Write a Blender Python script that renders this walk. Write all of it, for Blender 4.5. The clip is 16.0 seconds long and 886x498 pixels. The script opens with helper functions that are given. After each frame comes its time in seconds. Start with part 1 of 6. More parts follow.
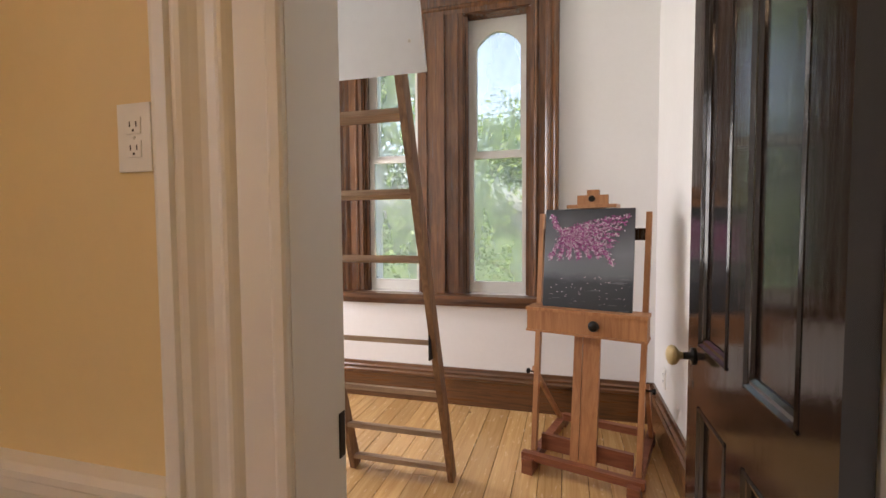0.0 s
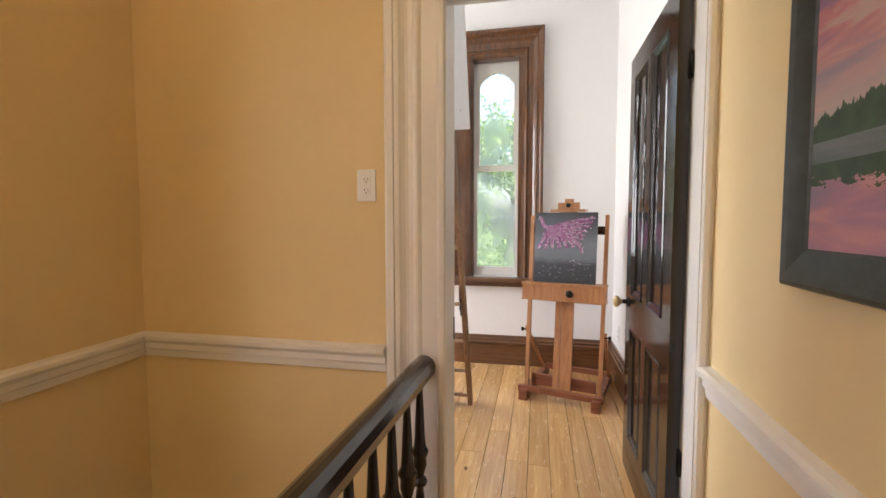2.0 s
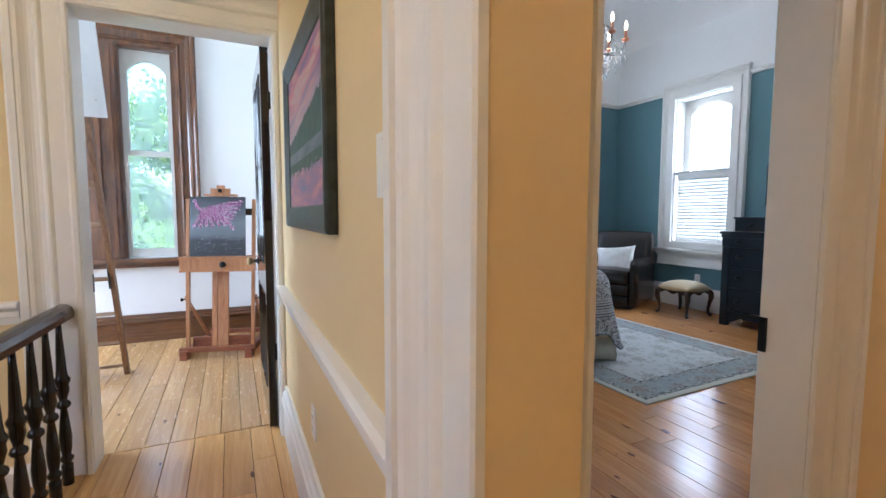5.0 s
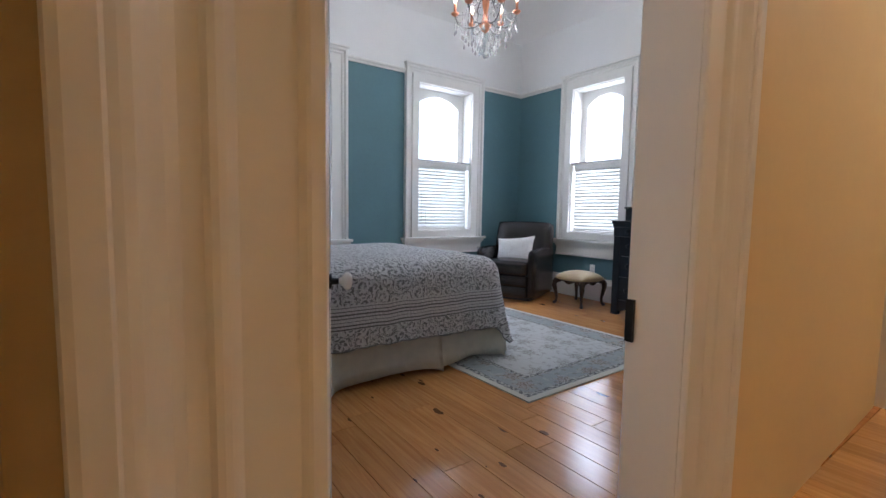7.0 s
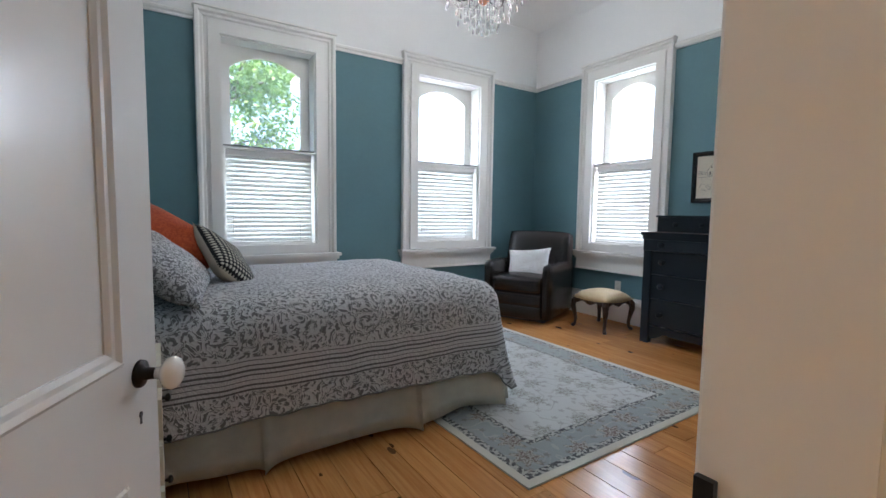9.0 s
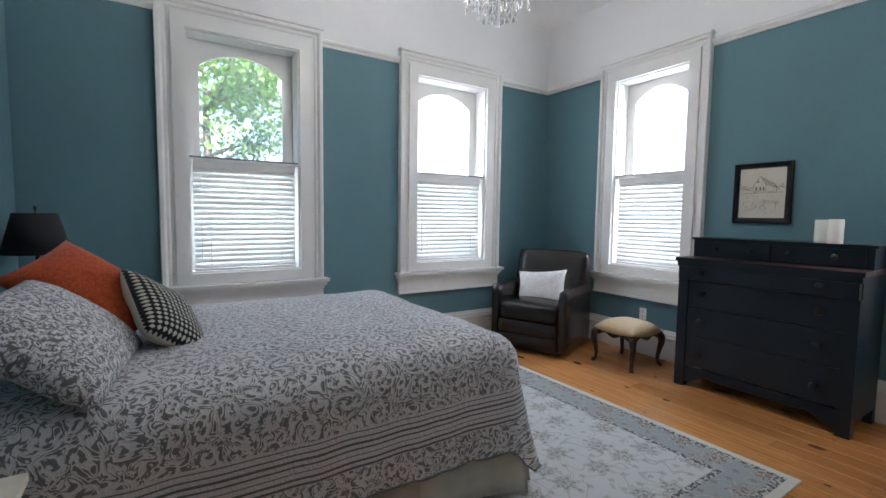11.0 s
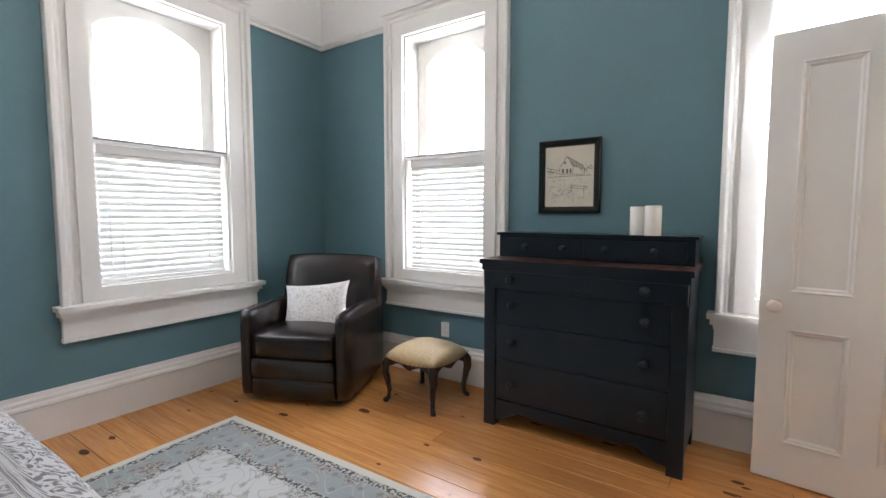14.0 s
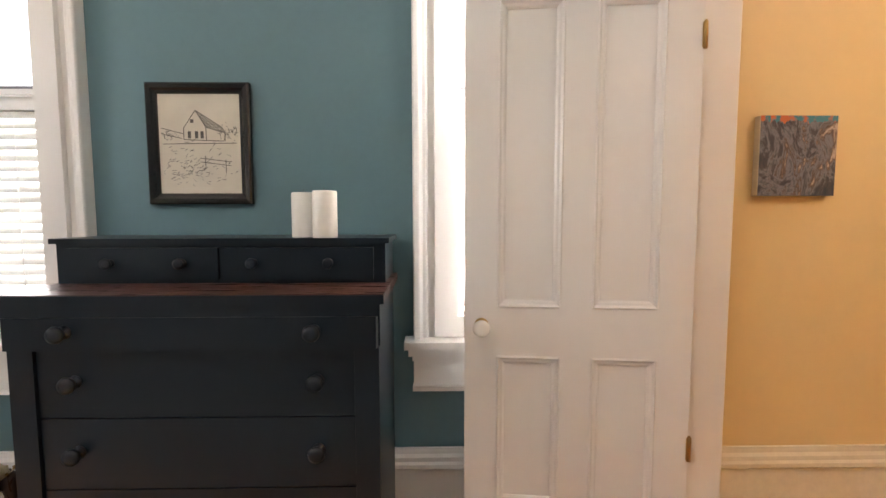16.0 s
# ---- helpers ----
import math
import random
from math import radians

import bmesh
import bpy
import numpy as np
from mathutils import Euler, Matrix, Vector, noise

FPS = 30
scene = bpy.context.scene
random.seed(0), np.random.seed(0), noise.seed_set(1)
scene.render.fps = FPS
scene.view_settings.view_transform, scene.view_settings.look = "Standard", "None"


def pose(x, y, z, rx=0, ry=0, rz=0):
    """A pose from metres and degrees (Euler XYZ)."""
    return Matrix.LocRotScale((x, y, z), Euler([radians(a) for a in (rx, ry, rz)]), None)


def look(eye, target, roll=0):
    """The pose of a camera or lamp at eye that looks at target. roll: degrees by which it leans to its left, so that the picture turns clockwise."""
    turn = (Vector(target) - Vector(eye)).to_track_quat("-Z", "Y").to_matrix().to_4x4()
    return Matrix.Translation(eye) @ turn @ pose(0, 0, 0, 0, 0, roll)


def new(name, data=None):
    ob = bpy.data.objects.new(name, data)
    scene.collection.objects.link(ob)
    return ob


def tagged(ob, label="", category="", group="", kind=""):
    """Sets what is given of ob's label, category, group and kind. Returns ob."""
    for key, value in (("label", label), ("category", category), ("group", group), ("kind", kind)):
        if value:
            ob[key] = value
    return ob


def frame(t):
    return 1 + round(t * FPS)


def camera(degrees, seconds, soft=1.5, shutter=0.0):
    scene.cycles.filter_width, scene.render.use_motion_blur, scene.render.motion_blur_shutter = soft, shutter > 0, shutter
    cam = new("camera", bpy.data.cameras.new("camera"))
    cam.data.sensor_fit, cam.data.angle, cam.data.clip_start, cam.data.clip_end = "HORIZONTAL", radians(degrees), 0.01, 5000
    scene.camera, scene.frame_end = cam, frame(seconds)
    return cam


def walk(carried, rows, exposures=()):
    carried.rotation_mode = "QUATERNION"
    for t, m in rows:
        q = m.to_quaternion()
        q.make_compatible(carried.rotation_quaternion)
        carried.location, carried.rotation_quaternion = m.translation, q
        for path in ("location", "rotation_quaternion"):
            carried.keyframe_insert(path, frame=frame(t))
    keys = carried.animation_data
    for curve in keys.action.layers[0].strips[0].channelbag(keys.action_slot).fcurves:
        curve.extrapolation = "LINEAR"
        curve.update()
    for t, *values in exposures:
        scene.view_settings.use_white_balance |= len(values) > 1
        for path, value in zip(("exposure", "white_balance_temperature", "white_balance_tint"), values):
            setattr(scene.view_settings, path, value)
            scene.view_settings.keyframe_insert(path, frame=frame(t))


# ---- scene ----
cam = camera(89.4, 16.0, shutter=0.0)
PATH = [
    (0, (1.69, 0.336, 1.281), (1.155, 2.26, 1.18), -0.4),
    (0.5, (1.668, 0.098, 1.276), (1.172, 2.033, 1.174), -0.2),
    (1, (1.65, -0.156, 1.277), (1.214, 1.794, 1.174), -0.4),
    (1.5, (1.645, -0.397, 1.284), (1.225, 1.554, 1.166), -0.2),
    (2, (1.596, -0.629, 1.304), (1.181, 1.324, 1.18), -0.1),
    (2.5, (1.572, -0.887, 1.312), (1.168, 1.067, 1.18), -0.2),
    (3, (1.598, -1.11, 1.311), (1.241, 0.852, 1.168), -0.3),
    (3.5, (1.656, -1.312, 1.293), (1.437, 0.671, 1.146), -0.1),
    (4, (1.698, -1.471, 1.267), (1.822, 0.52, 1.124), -0.1),
    (4.4, (1.756, -1.555, 1.255), (2.184, 0.394, 1.104), -0.1),
    (4.5, (1.775, -1.567, 1.25), (2.282, 0.362, 1.098), -0.1),
    (4.7, (1.817, -1.584, 1.238), (2.472, 0.298, 1.084), 0.0),
    (5, (1.887, -1.589, 1.222), (2.741, 0.213, 1.065), 0.1),
    (5.2, (1.944, -1.592, 1.206), (2.887, 0.162, 1.045), 0.2),
    (7.3, (2.51, -1.336, 1.082), (3.668, 0.287, 0.919), 0.9),
    (7.5, (2.613, -1.298, 1.068), (3.761, 0.332, 0.914), 0.7),
    (8, (2.771, -1.225, 1.077), (3.891, 0.426, 0.927), 0.7),
    (8.5, (2.875, -1.122, 1.113), (3.962, 0.55, 0.962), 0.7),
    (9, (2.956, -0.972, 1.175), (4.027, 0.71, 1.019), 0.8),
    (11.3, (3.301, -0.349, 1.351), (4.373, 1.333, 1.204), 0.8),
    (11.5, (3.336, -0.27, 1.356), (4.424, 1.401, 1.205), 0.7),
    (12, (3.468, -0.128, 1.335), (4.62, 1.5, 1.192), 0.7),
    (12.5, (3.688, -0.013, 1.316), (4.936, 1.544, 1.171), 0.5),
    (13, (3.91, 0.061, 1.306), (5.26, 1.529, 1.158), 0.3),
    (13.5, (4.154, 0.145, 1.291), (5.639, 1.476, 1.143), 0.3),
    (14, (4.384, 0.221, 1.3), (6.034, 1.341, 1.149), 0.0),
    (14.5, (4.682, 0.24, 1.274), (6.466, 1.131, 1.129), 0.0),
    (15, (4.947, 0.237, 1.272), (6.823, 0.916, 1.127), -0.0),
    (15.5, (5.22, 0.259, 1.268), (7.18, 0.626, 1.112), -0.2),
    (16, (5.453, 0.261, 1.267), (7.447, 0.226, 1.116), -0.1),
]

EXPOSURES = [(0, 2.24, 7450, 25), (1, 2.38, 7500, 25), (1.5, 2.55, 7350, 23), (2.5, 2.85, 6650, 20), (3.5, 2.97, 6100, 15), (4.5, 2.98, 5400, 13), (5, 3.02, 5350, 13), (7.5, 2.82, 5800, 18),
             (9, 2.95, 5850, 14), (11.5, 2.9, 5950, 16), (13.5, 3.15, 6300, 17), (15, 3.34, 6800, 21), (16, 3.47, 7250, 22)]
walk(cam, [(t, look(eye, target, roll)) for t, eye, target, roll in PATH], EXPOSURES)

# ---- light ----
world = bpy.data.worlds.new("sky")
scene.world = world
world.use_nodes = True
wn = world.node_tree.nodes
sky = wn.new("ShaderNodeTexSky")
sky.sky_type = "NISHITA"
sky.sun_disc = False
sky.sun_elevation, sky.sun_rotation = radians(48), radians(180)
sky.air_density, sky.dust_density = 1.0, 5.0
world.node_tree.links.new(sky.outputs[0], wn["Background"].inputs[0])
wn["Background"].inputs[1].default_value = 0.15
sun = new("sun", bpy.data.lights.new("sun", "SUN"))
sun.data.energy, sun.data.angle, sun.data.color = 4.5, radians(0.6), (1.0, 0.95, 0.86)
sun.matrix_world = look((0.1, -10.0, 11.1), (0, 0, 0))
BULB_GLOW = 1.2


def window_light(x, y, z, w, h, toward, watts, colour=(0.93, 0.97, 1.0)):
    """Daylight entering by a window's opening."""
    lamp = new("window_daylight", bpy.data.lights.new("window_daylight", "AREA"))
    lamp.data.shape, lamp.data.size, lamp.data.size_y, lamp.data.energy = "RECTANGLE", w, h, watts
    lamp.data.color = colour
    lamp.matrix_world = look((x, y, z), toward)


window_light(5.905, 3.83, 1.80, 0.82, 1.80, (5.905, 0, 1.80), 4.2)
window_light(3.885, 3.83, 1.30, 0.78, 0.84, (3.885, 0, 1.30), 1.8)
window_light(7.56, 2.19, 1.80, 0.70, 1.80, (0, 2.19, 1.80), 5.0)
window_light(7.56, -0.175, 1.80, 0.64, 1.80, (0, -0.175, 1.80), 9.0)
window_light(-0.30, -0.67, 1.80, 1.0, 1.75, (5, -0.67, 1.80), 0.6)
# added lamp in the unseen side window, to brighten the studio
window_light(-1.12, 2.35, 1.80, 1.5, 1.85, (5, 2.35, 1.75), 18, (0.84, 0.94, 1.0))


def bulb_light(x, y, z, watts, radius, colour):
    lamp = new("lamp_light", bpy.data.lights.new("lamp_light", "POINT"))
    lamp.data.energy, lamp.data.shadow_soft_size, lamp.data.color = watts, radius, colour
    lamp.location = (x, y, z)


bulb_light(4.83, 1.51, 3.05, 5, 0.16, (1.0, 0.92, 0.82))
# two unseen hall lamps, assumed from the warm-lit walls; no fixtures modelled
bulb_light(0.9, -1.9, 3.05, 4.8, 0.12, (1.0, 0.775, 0.525))
bulb_light(5.8, -2.2, 3.05, 4.6, 0.12, (1.0, 0.87, 0.74))

# ---- materials ----
def mat(name):
    m = bpy.data.materials.new(name)
    m.use_nodes = True
    nt = m.node_tree
    return m, nt, nt.nodes["Principled BSDF"]


def nd(nt, kind, **sets):
    n = nt.nodes.new(kind)
    for k, v in sets.items():
        if k in n.inputs:
            n.inputs[k].default_value = v
    return n


def coords(nt, scale=(1, 1, 1), kind="Object", shift=False):
    tc = nt.nodes.new("ShaderNodeTexCoord")
    mp = nt.nodes.new("ShaderNodeMapping")
    nt.links.new(tc.outputs[kind], mp.inputs["Vector"])
    mp.inputs["Scale"].default_value = scale
    if shift:
        oi = nt.nodes.new("ShaderNodeObjectInfo")
        mul = nt.nodes.new("ShaderNodeVectorMath")
        mul.operation = "SCALE"
        mul.inputs[0].default_value = (37, 91, 53)
        nt.links.new(oi.outputs["Random"], mul.inputs["Scale"])
        nt.links.new(mul.outputs[0], mp.inputs["Location"])
    return mp.outputs[0]


def noise_tex(nt, vec, scale, detail=4, rough=0.55, distort=0.0):
    n = nd(nt, "ShaderNodeTexNoise", Scale=scale, Detail=detail, Roughness=rough, Distortion=distort)
    nt.links.new(vec, n.inputs["Vector"])
    return n.outputs["Fac"]


def ramp(nt, fac, *stops):
    r = nt.nodes.new("ShaderNodeValToRGB")
    e = r.color_ramp.elements
    while len(e) < len(stops):
        e.new(0.5)
    for el, (p, c) in zip(e, stops):
        el.position, el.color = p, (*c, 1) if len(c) == 3 else c
    nt.links.new(fac, r.inputs["Fac"])
    return r.outputs["Color"]


def mix(nt, fac, a, b, blend="MIX"):
    n = nt.nodes.new("ShaderNodeMix")
    n.data_type, n.blend_type = "RGBA", blend
    for sock, v in ((n.inputs[0], fac), (n.inputs[6], a), (n.inputs[7], b)):
        if isinstance(v, (int, float)):
            sock.default_value = v
        elif isinstance(v, tuple):
            sock.default_value = (*v, 1)
        else:
            nt.links.new(v, sock)
    return n.outputs[2]


def op(nt, kind, a, b=0.0, c=0.0):
    n = nt.nodes.new("ShaderNodeMath")
    n.operation = kind
    for sock, v in zip(n.inputs, (a, b, c)):
        if isinstance(v, (int, float)):
            sock.default_value = v
        else:
            nt.links.new(v, sock)
    return n.outputs[0]


def bump(nt, bsdf, height, strength=0.1, distance=0.01):
    b = nd(nt, "ShaderNodeBump", Strength=strength, Distance=distance)
    nt.links.new(height, b.inputs["Height"])
    nt.links.new(b.outputs[0], bsdf.inputs["Normal"])


def paint(name, col, rough=0.5, vary=0.06, bump_s=0.06, fine=220, coat=0.0):
    """Brushed or rolled paint: slow blotches, fine roller relief."""
    m, nt, b = mat(name)
    v = coords(nt)
    big = noise_tex(nt, v, 1.7, 3)
    small = noise_tex(nt, v, 28, 4)
    f = op(nt, "ADD", op(nt, "MULTIPLY", big, 0.7), op(nt, "MULTIPLY", small, 0.3))
    lo = tuple(c * (1 - vary) for c in col)
    hi = tuple(min(1, c * (1 + vary)) for c in col)
    nt.links.new(ramp(nt, f, (0.3, lo), (0.7, hi)), b.inputs["Base Color"])
    b.inputs["Roughness"].default_value = rough
    bump(nt, b, noise_tex(nt, v, fine, 2), bump_s, 0.002)
    b.inputs["Coat Weight"].default_value = coat
    return m


def wood(name, dark, light, rough=0.4, grain=(30, 1.6, 30), gloss_vary=0.1, coat=0.0):
    m, nt, b = mat(name)
    v = coords(nt, grain, shift=True)
    g = noise_tex(nt, v, 2.2, 8, 0.65, 0.6)
    big = noise_tex(nt, coords(nt, (2, 2, 2)), 1.5, 2)
    f = op(nt, "ADD", op(nt, "MULTIPLY", g, 0.8), op(nt, "MULTIPLY", big, 0.25))
    nt.links.new(ramp(nt, f, (0.35, dark), (0.7, light)), b.inputs["Base Color"])
    nt.links.new(ramp(nt, g, (0.3, (rough + gloss_vary,) * 3), (0.7, (rough - gloss_vary,) * 3)), b.inputs["Roughness"])
    bump(nt, b, g, 0.12, 0.003)
    b.inputs["Coat Weight"].default_value = coat
    b.inputs["Coat Roughness"].default_value = 0.15
    return m


def pine_floor(name, dark, light, rough, knots=0.30):
    """Old pine boards: streaked grain along y, dark knots, worn varnish."""
    m, nt, b = mat(name)
    v = coords(nt, (26, 1.3, 10), shift=True)
    g = noise_tex(nt, v, 1.6, 8, 0.62, 0.8)
    oi = nt.nodes.new("ShaderNodeObjectInfo")
    base = ramp(nt, g, (0.28, dark), (0.5, tuple((a + c) / 2 for a, c in zip(dark, light))), (0.72, light))
    tone = ramp(nt, oi.outputs["Random"], (0.0, (0.80, 0.76, 0.70)), (0.5, (1, 1, 1)), (1.0, (1.12, 1.08, 1.0)))
    base = mix(nt, 1.0, base, tone, "MULTIPLY")
    kv = coords(nt, (4.6, 2.3, 1), shift=True)
    warp = nd(nt, "ShaderNodeTexVoronoi", Scale=1.0, Randomness=1.0)
    warp.voronoi_dimensions = "2D"
    nt.links.new(kv, warp.inputs["Vector"])
    rim = noise_tex(nt, coords(nt, (40, 16, 1), shift=True), 1.0, 3)
    dist = op(nt, "ADD", warp.outputs["Distance"], op(nt, "MULTIPLY", op(nt, "SUBTRACT", rim, 0.5), 0.10))
    sep = nt.nodes.new("ShaderNodeSeparateColor")
    nt.links.new(warp.outputs["Color"], sep.inputs[0])
    pick = op(nt, "MULTIPLY", op(nt, "SUBTRACT", sep.outputs[0], knots), 0.17)
    knot = op(nt, "LESS_THAN", dist, pick)
    base = mix(nt, op(nt, "MULTIPLY", knot, 0.85), base, (0.055, 0.02, 0.008))
    wear = noise_tex(nt, coords(nt, (1, 1, 1)), 2.2, 5)
    base = mix(nt, op(nt, "MULTIPLY", wear, 0.09), base, (0.30, 0.19, 0.10))
    nt.links.new(base, b.inputs["Base Color"])
    fine = noise_tex(nt, coords(nt, (9, 2, 1)), 6.0, 4)
    nt.links.new(ramp(nt, fine, (0.3, (rough - 0.04,) * 3), (0.75, (rough + 0.06,) * 3)), b.inputs["Roughness"])
    b.inputs["Specular IOR Level"].default_value = 0.6
    bump(nt, b, op(nt, "ADD", g, op(nt, "MULTIPLY", noise_tex(nt, coords(nt, (6, 1.0, 1)), 1.0, 3), 1.2)), 0.09, 0.003)
    return m


def plain(name, col, rough=0.5, metal=0.0, spec=0.5, vary=0.12, scale=30, bump_s=0.0):
    m, nt, b = mat(name)
    v = coords(nt)
    n = noise_tex(nt, v, scale, 4)
    lo, hi = tuple(c * (1 - vary) for c in col), tuple(min(1, c * (1 + vary)) for c in col)
    nt.links.new(ramp(nt, n, (0.3, lo), (0.7, hi)), b.inputs["Base Color"])
    b.inputs["Roughness"].default_value, b.inputs["Metallic"].default_value = rough, metal
    b.inputs["Specular IOR Level"].default_value = spec
    if bump_s:
        bump(nt, b, noise_tex(nt, v, scale * 6, 3), bump_s, 0.002)
    return m


def glass(name, tint=(1, 1, 1), haze=0.0):
    m, nt, b = mat(name)
    nt.nodes.remove(b)
    tr = nd(nt, "ShaderNodeBsdfTransparent")
    tr.inputs[0].default_value = (*tint, 1)
    gl = nd(nt, "ShaderNodeBsdfGlossy", Roughness=0.02)
    mx = nt.nodes.new("ShaderNodeMixShader")
    mx.inputs[0].default_value = 0.06
    nt.links.new(tr.outputs[0], mx.inputs[1])
    nt.links.new(gl.outputs[0], mx.inputs[2])
    last = mx.outputs[0]
    if haze:
        df = nd(nt, "ShaderNodeBsdfTranslucent")
        df.inputs[0].default_value = (0.9, 0.95, 0.95, 1)
        m2 = nt.nodes.new("ShaderNodeMixShader")
        f = noise_tex(nt, coords(nt, (2.4, 1, 1.0)), 1.6, 3)
        nt.links.new(op(nt, "MULTIPLY", f, haze), m2.inputs[0])
        nt.links.new(last, m2.inputs[1])
        nt.links.new(df.outputs[0], m2.inputs[2])
        last = m2.outputs[0]
    nt.links.new(last, nt.nodes["Material Output"].inputs[0])
    return m


WHITE = paint("white_trim_paint", (0.79, 0.775, 0.745), 0.36, 0.02, 0.02, 40)
WHITE_DOOR = paint("white_door_paint", (0.80, 0.79, 0.765), 0.24, 0.02, 0.025, 30, 0.15)
WALL_TOP = paint("white_wall_paint", (0.80, 0.80, 0.795), 0.75, 0.02, 0.08)
BLUE = paint("teal_wall_paint", (0.108, 0.212, 0.245), 0.62, 0.07, 0.10)
YELLOW = paint("yellow_wall_paint", (0.77, 0.60, 0.325), 0.55, 0.03, 0.08)
STUDIO_WALL = paint("pale_plaster_paint", (0.80, 0.785, 0.765), 0.7, 0.03, 0.10, 60)
CEIL = paint("ceiling_paint", (0.82, 0.82, 0.81), 0.8, 0.02)
BROWN = wood("brown_varnished_wood", (0.042, 0.016, 0.007), (0.20, 0.082, 0.032), 0.22, (26, 26, 1.5), 0.1, 0.3)
BROWN_H = wood("brown_varnished_wood_lengthwise", (0.05, 0.02, 0.008), (0.20, 0.085, 0.034), 0.32, (1.5, 26, 26), 0.1, 0.3)
EASEL = wood("oiled_beech", (0.30, 0.115, 0.045), (0.50, 0.24, 0.105), 0.42, (20, 20, 1.6))
EASEL_DK = wood("reddish_beech", (0.16, 0.045, 0.022), (0.30, 0.105, 0.05), 0.42, (2, 20, 20))
LADDER = wood("weathered_ladder_wood", (0.13, 0.06, 0.03), (0.33, 0.18, 0.09), 0.6, (22, 22, 1.5))
RUNG = wood("worn_rung_wood", (0.20, 0.11, 0.06), (0.42, 0.28, 0.17), 0.6, (1.5, 22, 22))
BLACK_DOOR = wood("near_black_stained_wood", (0.009, 0.006, 0.005), (0.020, 0.012, 0.009), 0.075, (22, 22, 1.6), 0.025, 0.0)
RAILWOOD = wood("dark_gloss_rail_wood", (0.010, 0.007, 0.006), (0.030, 0.018, 0.012), 0.13, (20, 1.6, 20), 0.04, 0.25)
BALUSTER = plain("black_gloss_paint", (0.012, 0.010, 0.010), 0.2, 0, 0.5, 0.3, 14)
DRESSER = plain("dark_navy_paint", (0.006, 0.0115, 0.0185), 0.30, 0, 0.36, 0.05, 2.5)
DRESSER_TOP = wood("worn_red_brown_top", (0.035, 0.012, 0.008), (0.10, 0.036, 0.022), 0.3, (1.6, 20, 20))
STOOLWOOD = wood("carved_walnut", (0.018, 0.009, 0.005), (0.06, 0.028, 0.014), 0.3, (20, 20, 2))
PINE_BED = pine_floor("honey_pine_boards", (0.47, 0.185, 0.050), (0.70, 0.35, 0.115), 0.17, 0.36)
PINE_STUDIO = pine_floor("pale_pine_boards", (0.50, 0.27, 0.10), (0.74, 0.48, 0.225), 0.24, 0.58)
PINE_HALL = pine_floor("amber_pine_boards", (0.52, 0.27, 0.085), (0.72, 0.44, 0.175), 0.2, 0.60)
GAP = plain("dark_joint", (0.03, 0.018, 0.01), 0.9)
SASH = paint("aged_cream_sash_paint", (0.62, 0.60, 0.55), 0.45, 0.08, 0.08, 60)
GLASS = glass("window_glass", (1, 1, 1), 0.16)
GLASS_OLD = glass("dusty_window_glass", (0.95, 0.98, 0.97), 0.5)
BRASS = plain("old_brass", (0.42, 0.28, 0.11), 0.3, 1.0)
IRON = plain("black_iron", (0.012, 0.011, 0.010), 0.35, 0.6)
COPPER = plain("copper_candle_cup", (0.62, 0.27, 0.16), 0.3, 1.0)
PORCELAIN = plain("porcelain", (0.82, 0.79, 0.74), 0.12, 0, 0.6, 0.03)
IVORY = plain("ivory_knob", (0.55, 0.42, 0.21), 0.3, 0, 0.5, 0.15)
PLATE = plain("white_plastic", (0.80, 0.79, 0.76), 0.35, 0, 0.5, 0.02)
SLOT = plain("dark_slot", (0.05, 0.045, 0.04), 0.6)
WAX = plain("white_wax", (0.84, 0.82, 0.77), 0.45, 0, 0.5, 0.03)
SKIRT = plain("cream_cotton", (0.87, 0.84, 0.73), 0.85, 0, 0.2, 0.06, 12, 0.1)
CREAM = plain("cream_furniture_paint", (0.72, 0.68, 0.56), 0.4, 0, 0.5, 0.05)
BOARD = paint("white_board", (0.72, 0.74, 0.75), 0.55, 0.05)
SHADE = plain("black_lampshade_fabric", (0.014, 0.013, 0.014), 0.7, 0, 0.3, 0.2, 120, 0.1)


def leather():
    m, nt, b = mat("dark_brown_leather")
    v = coords(nt)
    n = noise_tex(nt, v, 7, 4)
    nt.links.new(ramp(nt, n, (0.2, (0.012, 0.0085, 0.0075)), (0.85, (0.020, 0.0145, 0.0125))), b.inputs["Base Color"])
    b.inputs["Roughness"].default_value = 0.27
    vo = nd(nt, "ShaderNodeTexVoronoi", Scale=240.0)
    nt.links.new(v, vo.inputs["Vector"])
    bump(nt, b, op(nt, "ADD", op(nt, "MULTIPLY", vo.outputs["Distance"], 0.4), noise_tex(nt, v, 14, 2, 0.5, 0.3)), 0.14, 0.004)
    return m


LEATHER = leather()


def fabric(base_node, nt, b):
    nt.links.new(base_node, b.inputs["Base Color"])
    b.inputs["Roughness"].default_value = 0.9
    b.inputs["Specular IOR Level"].default_value = 0.15
    b.inputs["Sheen Weight"].default_value = 0.15


